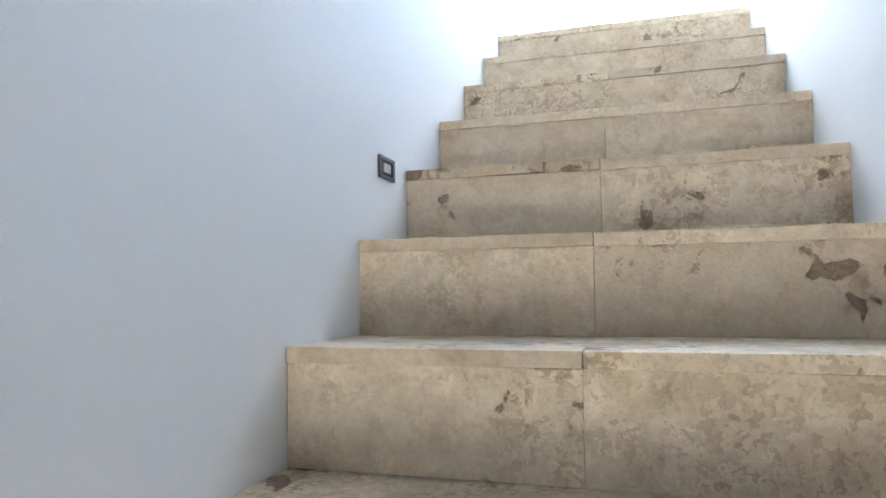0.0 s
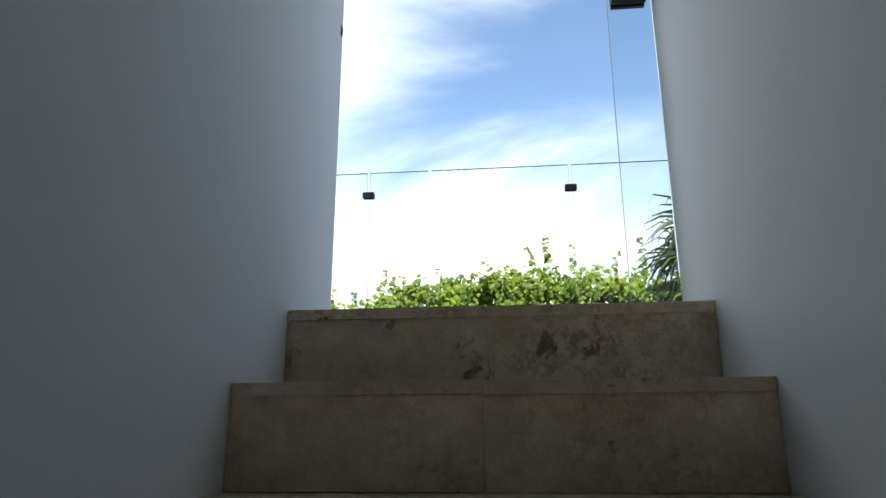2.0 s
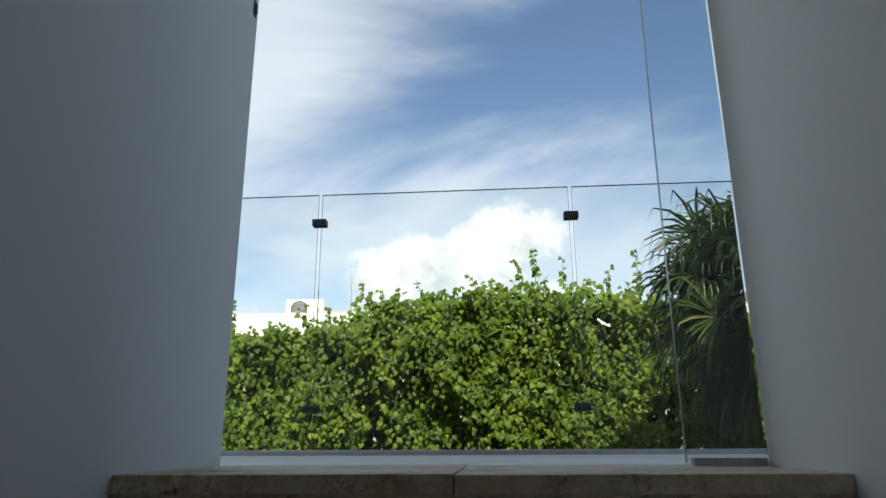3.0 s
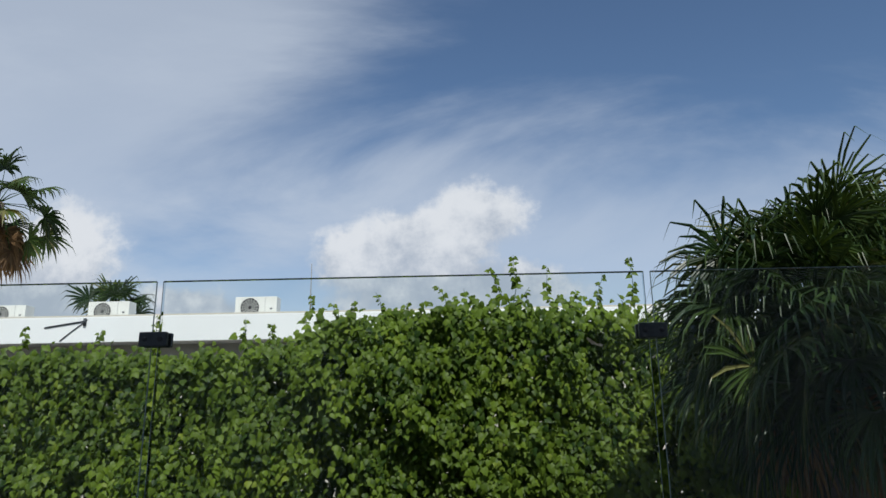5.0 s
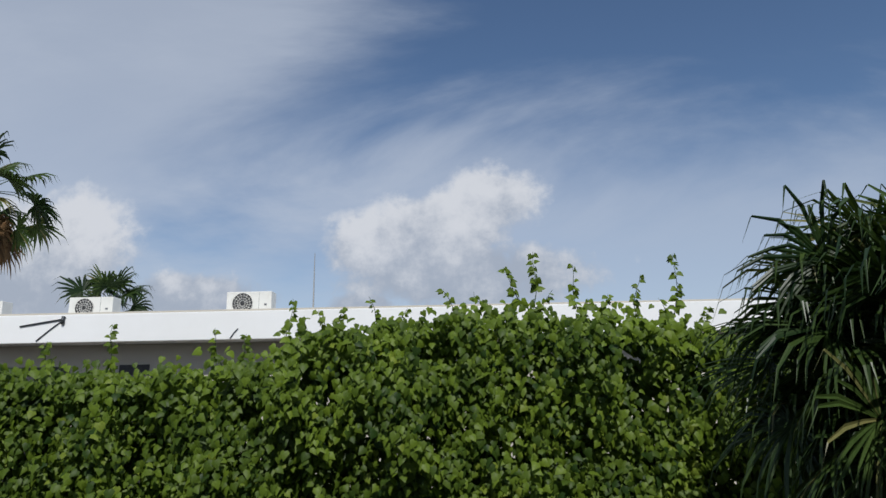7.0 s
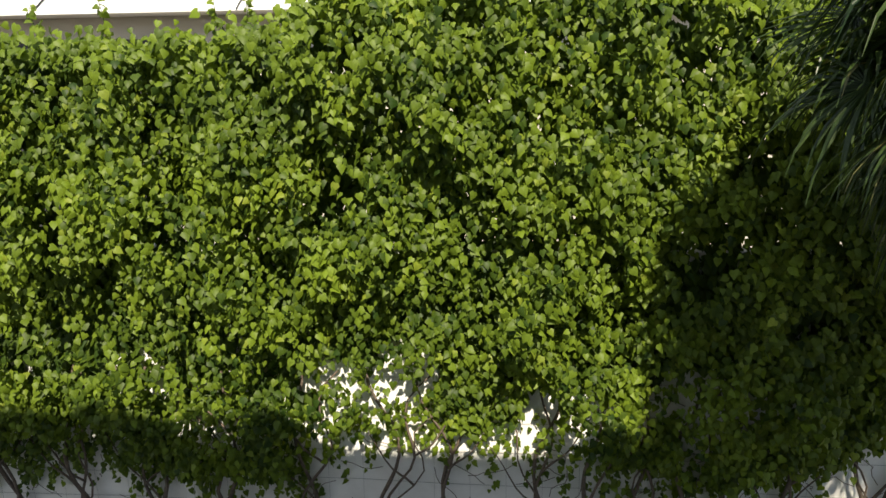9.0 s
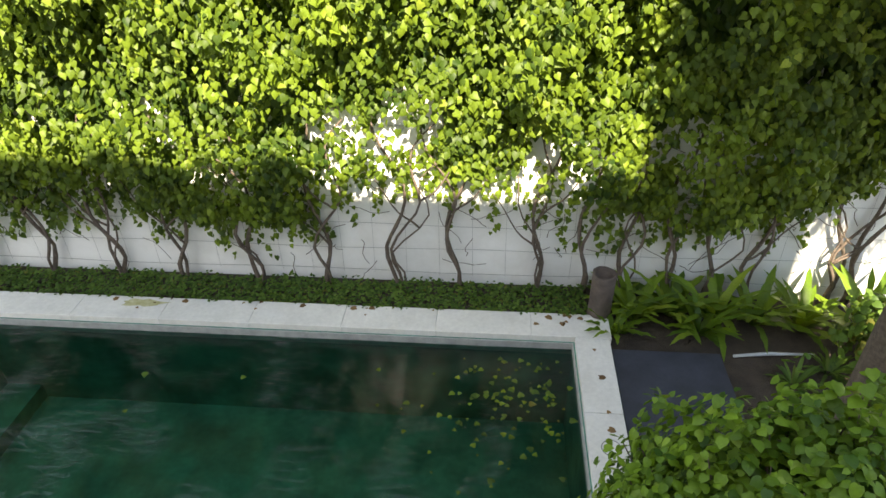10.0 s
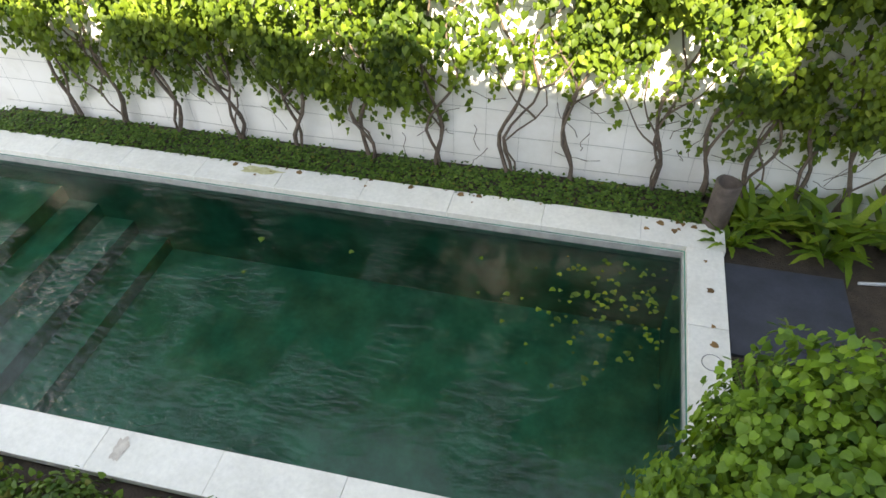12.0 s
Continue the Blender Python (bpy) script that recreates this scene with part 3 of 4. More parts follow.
vine = tagged(base("climbing_vine", 0, Y_WALL, GROUND), "dense green climbing vine covering the white garden wall", "vine")
stem_runs = []
stems_x = (-6.9, -6.2, -5.45, -4.62, -3.84, -2.95, -2.16, -1.32, -0.67, 0.2, 0.72, 1.15, 1.6, 2.05, 2.5, 3.3, 3.55, 4.4)
for i, xx in enumerate(stems_x):
    for s in range(2 + (i % 2)):
        ph, amp = random.uniform(0, 6), random.uniform(0.05, 0.15)
        wide = random.uniform(-0.35, 0.35) * (0.4 + s)
        pts, rad = [], []
        for q in range(15):
            t = q / 14
            pts.append((xx + 0.02 * s + amp * math.sin(ph + t * (8 + s * 3)) * min(1, t * 4) + wide * t * t, -0.05 - 0.03 * s - amp * 0.6 * abs(math.cos(ph + t * 7)), -0.02 + t * 2.1))
            rad.append((0.027 - 0.007 * s) * (1 - 0.55 * t) * random.uniform(0.85, 1.15))
        stem_runs.append((pts, rad))
        if random.random() < 0.7:
            b0 = pts[random.randint(4, 8)]
            sg = random.choice((-1, 1))
            stem_runs.append(([(b0[0] + sg * 0.55 * t, b0[1] - 0.02, b0[2] + 0.75 * t - 0.25 * t * (1 - t) + 0.03 * math.sin(9 * t + ph)) for t in np.linspace(0, 1, 9)], [0.013 * (1 - 0.7 * t) for t in np.linspace(0, 1, 9)]))
tubes("stem", stem_runs, BARK, vine, 7)
# bare creeping twigs low on the wall
tw = []
for i in range(150):
    x0, z0 = random.uniform(-6.5, 3.6), random.uniform(0.25, 2.4)
    dx, dz = random.uniform(-0.5, 0.5), random.uniform(-0.45, 0.45)
    tw.append(([(x0 + dx * t + 0.03 * math.sin(7 * t + i), -0.03 - 0.05 * random.random(), z0 + dz * t + 0.03 * math.sin(5 * t + 2 * i)) for t in np.linspace(0, 1, 6)], 0.004))
tubes("twig", tw, BARK, vine, 4)


def top_z(x):
    """Height of the hedge's top along the wall."""
    pts = ((-9, 2.78), (-4.7, 2.8), (-3.3, 2.76), (-2.2, 2.86), (-1.7, 3.15), (-0.8, 3.18), (-0.15, 3.32), (0.4, 3.22), (1.4, 3.2), (1.95, 3.05), (3, 2.9), (8, 2.8))
    return float(np.interp(x, [p[0] for p in pts], [p[1] for p in pts]))


def low_z(x):
    """Ragged lower rim of the hedge."""
    pts = ((-9, -1.35), (-5.2, -1.3), (-4.4, -1.15), (-3.4, -1.42), (-2.4, -1.4), (-1.9, -1.0), (-1.6, -0.85), (-0.9, -0.85), (-0.2, -0.95), (0.5, -1.1), (1.2, -1.25), (1.9, -1.3), (2.5, -1.3), (2.9, -1.1), (3.3, -0.75), (3.8, -0.7), (8, -0.6))
    return float(np.interp(x, [p[0] for p in pts], [p[1] for p in pts]))


def hedge():
    P, T, N, S, C = [], [], [], [], []

    def put(x, y, z, s, c, spread=0.55, up=0.45):
        P.append((x, y - Y_WALL, z - GROUND))
        T.append((random.gauss(0, spread), random.gauss(-0.35, 0.3), -1 + random.gauss(0, 0.35)))
        N.append((random.gauss(0, 0.7), -0.9, up + 0.1 + random.gauss(0, 0.6)))
        S.append(s)
        C.append(c)

    def depth(x, z):
        n = noise.noise(Vector((x * 1.15, z * 0.75, 3.0))) + 0.6 * noise.noise(Vector((x * 3.1, z * 2.2, 9.0)))
        t = min(1.0, max(0.0, (z - low_z(x)) / 1.6))
        return Y_WALL - 0.10 - (0.15 + 0.40 * t) * (1.0 + 1.25 * n)

    def bare_patch(x, z):
        """Places where the wall shows through the leaves."""
        return math.exp(-((x + 1.1) / 0.42) ** 2 - ((z + 0.25) / 0.5) ** 2) + math.exp(-((x + 3.4) / 0.9) ** 2 - ((z + 0.5) / 0.1) ** 2) + math.exp(-((x - 0.35) / 0.5) ** 2 - ((z + 0.6) / 0.16) ** 2) > 0.5

    def recess(x, z):
        """Shaded hollow under the overhanging growth."""
        return x < -2.0 and -0.25 + 0.1 * math.sin(x * 2.3) < z < 0.42 + 0.15 * math.sin(x * 1.7 + 1)

    def hollow(x, z, bare=False):
        n = noise.noise(Vector((x * 1.9, z * 1.5, 21.0)))
        if bare and z > -0.1:
            n = 0.0
        return n > 0.24 or bare_patch(x, z)

    # deep layer that closes the mass; low tints paint the inner shade
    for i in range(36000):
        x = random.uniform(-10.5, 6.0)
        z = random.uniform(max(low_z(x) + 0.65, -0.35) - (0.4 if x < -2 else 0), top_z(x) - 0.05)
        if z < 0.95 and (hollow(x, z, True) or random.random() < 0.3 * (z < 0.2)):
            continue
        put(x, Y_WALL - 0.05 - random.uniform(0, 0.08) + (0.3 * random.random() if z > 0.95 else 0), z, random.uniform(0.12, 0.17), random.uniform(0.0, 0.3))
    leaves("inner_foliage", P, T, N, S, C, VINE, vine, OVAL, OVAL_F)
    P, T, N, S, C = [], [], [], [], []
    # clumps that bulge out and hang, with deep shade between
    for i in range(900):
        x = random.uniform(-9.5, 4.4)
        z = random.uniform(low_z(x) + 0.2, top_z(x) + 0.02)
        if hollow(x, z) and random.random() < 0.9:
            continue
        t = min(1.0, max(0.0, (z - low_z(x)) / 1.5))
        swell = max(0.0, 0.42 + 1.15 * noise.noise(Vector((x * 1.5, z * 1.05, 40.0))))
        out = random.uniform(0.10, 0.22) + (0.62 * swell + 0.22 * random.random()) * (0.25 + 0.75 * t)
        if recess(x, z):
            if random.random() < 0.6:
                continue
            out = random.uniform(0.08, 0.16)
        rad, tone_c, lean = random.uniform(0.13, 0.30), random.uniform(0.2, 0.8), random.gauss(0, 0.25)
        thin = z < -0.05 and abs(x + 1.3) < 0.55
        for q in range(int((34 + 280 * rad) * (0.3 if thin else 1) * (1 if x > -6.5 else 0.55))):
            u, w = random.gauss(0, 0.55), random.random() ** 0.8
            dz = rad * (0.45 - 1.9 * w) + random.gauss(0, 0.03)
            yy = Y_WALL - out + 0.10 * u * u + 0.16 * w * w + random.gauss(0, 0.035)
            zz = z + dz - 0.09 * u * u
            if zz < low_z(x) - 0.1 or (bare_patch(x + rad * u, zz) and random.random() < 0.9):
                continue
            put(x + rad * u + lean * dz, min(yy, Y_WALL - 0.04), zz, random.uniform(0.042, 0.092), min(1, max(0, tone_c + random.gauss(0, 0.18))), 0.55, 0.45)
    # thin trailing sprays
    for i in range(2200):
        x = random.uniform(-7.5, 4.4)
        z = random.uniform(low_z(x) + 0.1, top_z(x))
        if (z < -0.1 and abs(x + 1.3) < 0.55 and random.random() < 0.75) or (hollow(x, z) and random.random() < 0.5):
            continue
        yy, tone_c, sw = depth(x, z) + 0.05, random.uniform(0.1, 0.9), random.gauss(0, 0.018)
        for q in range(random.randint(3, 7)):
            put(x + sw * q + random.gauss(0, 0.04), min(Y_WALL - 0.04, yy + random.gauss(0, 0.03)), z - 0.05 * q, random.uniform(0.05, 0.09), min(1, max(0, tone_c + random.gauss(0, 0.15))), 0.6, 0.5)
    # tendrils that hang over the bare wall
    for i in range(190):
        x = random.choice((random.uniform(-6.8, -2.1), random.uniform(-6.8, 3.2)))
        z, sw, n = low_z(x) + random.uniform(-0.1, 0.25), random.gauss(0, 0.02), random.randint(5, 13)
        for q in range(n):
            put(x + sw * q + random.gauss(0, 0.025), Y_WALL - 0.05 - random.uniform(0, 0.05), z - 0.05 * q, random.uniform(0.045, 0.085), random.uniform(0.1, 0.8), 0.8, 0.4)
    # top rim
    for i in range(4200):
        x = random.uniform(-8, 5.0)
        put(x, Y_WALL - random.uniform(-0.15, 0.55), top_z(x) - 0.05 + random.gauss(0, 0.08) * (1 + 0.8 * noise.noise(Vector((x * 4, 0, 5)))), random.uniform(0.055, 0.10), random.uniform(0.2, 0.9), 0.9, 0.9)
    leaves("foliage", P, T, N, S, C, VINE, vine)


hedge()


def shoots():
    """Young runners that stand up out of the hedge's top."""
    runs, P, T, N, S, C = [], [], [], [], [], []
    tips = [(0.40, 3.93, 0.05), (0.74, 3.79, -0.12), (1.38, 3.68, 0.1), (1.74, 3.87, 0.05), (0.08, 3.78, -0.45), (-0.5, 3.58, -0.3), (-1.22, 3.52, -0.2), (-1.98, 3.52, 0.1), (-1.45, 3.42, 0.2),
            (1.1, 3.5, 0.3), (0.9, 3.45, 0.2), (-3.75, 3.3, 0.1), (-2.75, 3.25, -0.15), (-2.4, 3.18, 0.2), (-0.2, 3.55, -0.3), (0.55, 3.55, 0.35), (1.55, 3.45, -0.25), (-4.4, 3.15, 0.1), (-5.3, 3.2, 0.2), (-0.85, 3.4, 0.2), (2.0, 3.35, 0.1), (-1.7, 3.4, -0.1)]
    for x, z, ln in tips:
        z0 = top_z(x) - 0.1
        pts = []
        for t in np.linspace(0, 1, 9):
            pts.append((x + ln * (1 - t) ** 1.3 * 0.9 * -1 + 0.02 * math.sin(8 * t + x * 9), -0.05 + 0.03 * math.sin(5 * t), z0 - GROUND + (z - z0) * t))
        runs.append((pts, [0.007 * (1 - 0.75 * t) for t in np.linspace(0, 1, 9)]))
        n = int(12 + (z - z0) * 34)
        for q in range(n):
            t = random.random() ** 0.9
            p = Vector(pts[0]).lerp(Vector(pts[-1]), 0)
            f = t * 8
            i = min(7, int(f))
            p = Vector(pts[i]).lerp(Vector(pts[i + 1]), f - i)
            sd = random.choice((-1, 1))
            P.append(p + Vector((sd * 0.012, random.gauss(0, 0.012), 0)))
            T.append((sd * random.uniform(0.3, 1.0), random.gauss(0, 0.5), random.uniform(-0.9, 0.1)))
            N.append((random.gauss(0, 0.5), -1, 0.6))
            S.append(random.uniform(0.07, 0.115) * (1.05 - 0.5 * t))
            C.append(random.uniform(0.35, 0.95))
    tubes("shoot", runs, COVER, vine, 5)
    leaves("shoot_leaves", P, T, N, S, C, VINE, vine)


shoots()

# low planting between pool and wall
P, T, N, S, C = [], [], [], [], []
for i in range(9000):
    x, y = random.uniform(-8, 0.75), random.uniform(PY1 + CW - 0.02, Y_WALL - 0.08)
    h = 0.06 + 0.07 * (noise.noise(Vector((x * 3, y * 3, 1))) + 0.5)
    P.append((x, y, COPE - 0.06 + random.uniform(0, max(0.02, h))))
    a = random.uniform(0, 6.283)
    T.append((math.cos(a), math.sin(a), random.uniform(-0.1, 0.7)))
    N.append((0.01, -0.3, 1))
    S.append(random.uniform(0.03, 0.065))
    C.append(random.uniform(0, 0.9) if random.random() < 0.97 else 1)
tagged(leaves("ground_cover", P, T, N, S, C, COVER, None, OVAL, OVAL_F), "low dark green ground cover along the white wall", "ground cover")
tagged(box("planting_bed", (-8, PY1 + CW + 0.002, GROUND - 0.1), (0.95, Y_WALL - 0.002, COPE - 0.05), SOIL), "raised bed of dark soil beside pool", "bed", kind="structure")

# hollow wooden post at the pool's corner
post = tagged(base("wooden_post", 0.875, 11.16, COPE - 0.06), "dark weathered hollow wooden post by the pool corner", "post")
vs, fs = [], []
prof = [(0.125, 0), (0.118, 0.2), (0.122, 0.42), (0.126, 0.56), (0.118, 0.575), (0.095, 0.57), (0.09, 0.5), (0.0, 0.49)]
for r, z in prof:
    for k in range(20):
        w = 2 * math.pi * k / 20
        rr = r * (1 + 0.05 * math.sin(3 * w + z * 3) + 0.02 * math.sin(11 * w))
        vs.append((rr * math.cos(w), rr * math.sin(w), z))
for i in range(len(prof) - 1):
    for k in range(20):
        fs.append((i * 20 + k, i * 20 + (k + 1) % 20, (i + 1) * 20 + (k + 1) % 20, (i + 1) * 20 + k))
solid("trunk", vs, fs, POST_WOOD, post, smooth=True)

# dark access slab
cover = tagged(base("access_cover", 1.49, 10.1, GROUND), "blue-grey square access cover on the soil", "cover")
box("slab", (-0.53, -0.55, -0.05), (0.53, 0.57, 0.035), SLATE, cover, 0.008)
boxes("lifting_slot", [((-0.02, -0.36, 0.0352), (0.16, -0.33, 0.039)), ((-0.03, -0.41, 0.0352), (0.17, -0.40, 0.041))], AC_GRILLE, cover, 0.001)


def blade_plant(name, x, y, z, count, length, width, mat, label, cat, droop=0.8, wavy=0.12, seed=0, tilt=(0.5, 1.3), group="ferns along the garden wall"):
    """A rosette of long arching blades."""
    rr = random.Random(seed)
    o = base(name, x, y, z)
    vs, fs, tn = [], [], []
    for i in range(count):
        a = 2.4 * i + rr.uniform(-0.4, 0.4)
        ln, wd, e = length * rr.uniform(0.6, 1.1), width * rr.uniform(0.7, 1.15), rr.uniform(*tilt)
        d = Vector((math.cos(a), math.sin(a), 0))
        sd = Vector((-d.y, d.x, 0))
        p, n0, tint = Vector((0.03 * d.x, 0.03 * d.y, 0)), len(vs), rr.uniform(0.1, 1)
        for q in range(10):
            t = q / 9
            w = wd * math.sin(math.pi * min(1, 0.08 + t * 0.94)) ** 0.6 * (1 + wavy * math.sin(q * 2.2 + i))
            for s, lift in ((-1, 0.12), (0, 0), (1, 0.12)):
                vs.append(p + sd * (w * 0.5 * s) + Vector((0, 0, w * lift + wavy * 0.05 * math.sin(q * 2.9 + s))))
                tn.append(tint)
            ang = e - droop * t * 1.3
            p = p + (d * math.cos(ang) + Vector((0, 0, math.sin(ang)))) * (ln / 9)
        for q in range(9):
            for s in range(2):
                k = n0 + q * 3 + s
                fs.append((k, k + 1, k + 4, k + 3))
    ob = solid("blades", vs, fs, mat, o, smooth=True)
    at = ob.data.attributes.new("tint", "FLOAT", "POINT")
    at.data.foreach_set("value", tn)
    tagged(ob, kind="stuff")
    return tagged(o, label, cat, group)


for i, (x, y, s) in enumerate(((1.25, 11.2, 0.8), (1.65, 11.3, 0.95), (2.1, 11.25, 1.0), (2.5, 11.2, 0.85), (2.95, 11.15, 0.9), (3.5, 11.05, 1.1), (1.02, 10.95, 0.55), (4.1, 11.0, 1.1), (1.9, 11.0, 0.7), (1.1, 11.42, 0.7))):
    blade_plant("birds_nest_fern", x, y, GROUND, 24, 0.74 * s, 0.105 * s, FERN, "bright green fern with broad wavy fronds", "fern", seed=i, droop=0.75, wavy=0.2, tilt=(0.55, 1.4))
for i, (x, y, s) in enumerate(((1.08, 9.3, 0.5), (1.3, 9.35, 0.4), (1.2, 9.05, 0.5), (2.6, 10.3, 0.5), (3.0, 10.5, 0.6), (2.75, 9.8, 0.5), (-0.2, 7.2, 1.35), (0.2, 7.15, 1.5), (0.0, 7.3, 1.2))):
    blade_plant("grass_tuft", x, y, GROUND, 26, 0.6 * s, 0.028 + 0.02 * s, COVER, "dark green tuft of narrow arching leaves", "grass", seed=40 + i, group="grass tufts by the pool")


def leafy_bush(name, x, y, z, rx, ry, h, count, size, mat, label, seed=0, tall=0):
    """Limbs and a crown of leaves in clumps."""
    rr = random.Random(seed)
    o = base(name, x, y, z)
    runs, P, T, N, S, C = [], [], [], [], [], []
    for i in range(count):
        a, e = rr.uniform(0, 6.283), math.asin(rr.uniform(-0.25, 1))
        k = rr.uniform(0.66, 1.08) + 0.42 * noise.noise(Vector((3 * math.cos(a), 3 * math.sin(a), 3 * e + seed))) + 0.2 * noise.noise(Vector((8 * math.cos(a), 8 * math.sin(a), 8 * e + seed)))
        c = Vector((rx * k * math.cos(a) * math.cos(e), ry * k * math.sin(a) * math.cos(e), h * (0.45 + 0.55 * k * math.sin(e))))
        if i % 9 == 0:
            m = Vector((c.x * 0.35, c.y * 0.35, c.z * 0.5))
            runs.append(([(0.04 * math.cos(a), 0.04 * math.sin(a), 0), m, c * 0.8, c], [0.02, 0.014, 0.008, 0.003]))
        tone_c = rr.uniform(0.1, 0.95)
        out = Vector((c.x / rx, c.y / ry, max(0.2, (c.z / h - 0.4) * 1.6))).normalized()
        for q in range(7):
            w = q * 0.9 + rr.uniform(-0.3, 0.3)
            t = out.orthogonal().normalized()
            u = out.cross(t)
            dd = t * math.cos(w) + u * math.sin(w)
            P.append(c + dd * rr.uniform(0.01, 0.07) + out * rr.uniform(-0.08, 0.06))
            T.append(dd + out * rr.uniform(-0.2, 0.6) + Vector((rr.gauss(0, 0.25), rr.gauss(0, 0.25), -0.6)))
            N.append(out + Vector((rr.gauss(0, 0.7), rr.gauss(0, 0.7), 0.4)))
            S.append(size * rr.uniform(0.55, 1.35))
            C.append(min(1, max(0, tone_c + rr.gauss(0, 0.15))))
    for i in range(tall):
        a, rr2 = rr.uniform(-0.5, 1.6), rr.uniform(0.2, 0.75)
        p0 = Vector((rx * rr2 * math.cos(a), ry * rr2 * math.sin(a), h * 0.8))
        p1 = p0 + Vector((rr.uniform(-0.15, 0.3), rr.uniform(-0.1, 0.25), rr.uniform(0.45, 0.9)))
        runs.append(([p0, p0.lerp(p1, 0.5) + Vector((0.02, 0, 0.02)), p1], [0.007, 0.005, 0.003]))
        for q in range(16):
            t, w = 0.35 + 0.65 * q / 15, q * 2.4
            P.append(p0.lerp(p1, t))
            T.append((math.cos(w), math.sin(w), rr.uniform(-0.4, 0.2)))
            N.append((rr.gauss(0, 0.25), rr.gauss(0, 0.25), 1))
            S.append(size * rr.uniform(0.9, 1.6))
            C.append(rr.uniform(0.3, 0.95))
    tubes("branch", runs, BARK, o, 6)
    leaves("foliage", P, T, N, S, C, mat, o, ROUND)
    return tagged(o, label, "bush")


leafy_bush("leafy_shrub", 1.38, 7.6, GROUND, 1.05, 0.85, 2.08, 4300, 0.055, SHRUB, "large light green leafy shrub beside the pool", 3, 18)
leafy_bush("leafy_shrub", 3.75, 10.5, GROUND, 0.7, 0.4, 0.9, 220, 0.08, COVER, "dark green low shrub under the palm", 8)
leafy_bush("leafy_shrub", 2.5, 8.72, GROUND, 0.5, 0.45, 1.35, 420, 0.08, COVER, "dark green shrub round the palm trunk", 9)
for i, xx in enumerate((-5.6, -4.6, -3.7, -2.9, -2.1)):
    leafy_bush("low_hedge_bush", xx, 6.95, GROUND, 0.5, 0.28, 0.3, 150, 0.05, COVER, "low dark green bush beside the pool edge", 20 + i)["group"] = "bushes along the pool edge"


# ---- fan palms ----
def fan_palm(name, x, y, z, trunk_h, fronds, stalk, fan, blades, label, seed=0, elev=(-0.9, 1.3), dry=0, trunk_r=0.14, wide=0.036, sag=1.3):
    rr = random.Random(seed)
    o = base(name, x, y, z)
    tr = [(0.05 * math.sin(t * 3), 0.04 * math.sin(t * 4 + 1), trunk_h * t) for t in np.linspace(0, 1, 10)]
    tubes("trunk", [(tr, [trunk_r * (1.2 - 0.35 * t) * (1 + 0.08 * (i % 2)) for i, t in enumerate(np.linspace(0, 1, 10))])], BARK, o, 12)
    crown = Vector(tr[-1])
    stalks = []
    for kind, n, mat, rng_e in (("fronds", fronds, PALM, elev), ("dry_fronds", dry, DRY, (-1.45, -1.0))):
        vs, fs, tn = [], [], []
        for i in range(n):
            a = 2.39996 * i + rr.uniform(-0.25, 0.25)
            e = rng_e[0] + (rng_e[1] - rng_e[0]) * ((i + 0.5) / n) + rr.uniform(-0.15, 0.15)
            d = Vector((math.cos(a) * math.cos(e), math.sin(a) * math.cos(e), math.sin(e)))
            L = stalk * rr.uniform(0.6, 1.15)
            tip = crown + d * L + Vector((0, 0, -0.16 * L * math.cos(e)))
            stalks.append(([crown, crown + d * L * 0.55, tip], [0.022, 0.014, 0.009]))
            side_v = d.cross(Vector((0, 0, 1)))
            side_v = side_v.normalized() if side_v.length > 0.05 else Vector((1, 0, 0))
            side_v = (Matrix.Rotation(rr.gauss(0, 0.85), 3, d) @ side_v).normalized()
            nrm = side_v.cross(d).normalized()
            fwd = (d + Vector((0, 0, -0.25))).normalized()
            tint0, limp = rr.uniform(0, 0.95), sag * rr.uniform(0.3, 1.7)
            for b in range(blades):
                w = radians(-115 + 230 * b / (blades - 1)) + rr.uniform(-0.07, 0.07)
                dr = (fwd * math.cos(w) + side_v * math.sin(w)).normalized()
                ln = fan * (0.72 + 0.28 * math.cos(w * 0.8)) * rr.uniform(0.68, 1.12)
                ac = dr.cross(nrm).normalized()
                p, n0 = tip.copy(), len(vs)
                tint = min(1, max(0, tint0 + rr.gauss(0, 0.16)))
                wd = fan * wide
                for q in range(5):
                    t = q / 4
                    hw = wd * (0.35 + 1.3 * t if t < 0.5 else 2.0 * (1 - t)) * 0.5 + 0.001
                    vs += [p - ac * hw + nrm * hw * 0.5, p, p + ac * hw + nrm * hw * 0.5]
                    tn += [tint] * 3
                    p = p + (dr + Vector((0, 0, -limp * t * t - (0.7 if t > 0.6 else 0)))).normalized() * (ln / 4)
                for q in range(4):
                    for s in range(2):
                        k = n0 + q * 3 + s
                        fs.append((k, k + 1, k + 4, k + 3))
        if n:
            ob = solid(kind, vs, fs, mat, o)
            at = ob.data.attributes.new("tint", "FLOAT", "POINT")
            at.data.foreach_set("value", tn)
            tagged(ob, kind="stuff")
    tubes("stalk", stalks, COVER, o, 5)
    return tagged(o, label, "palm tree")


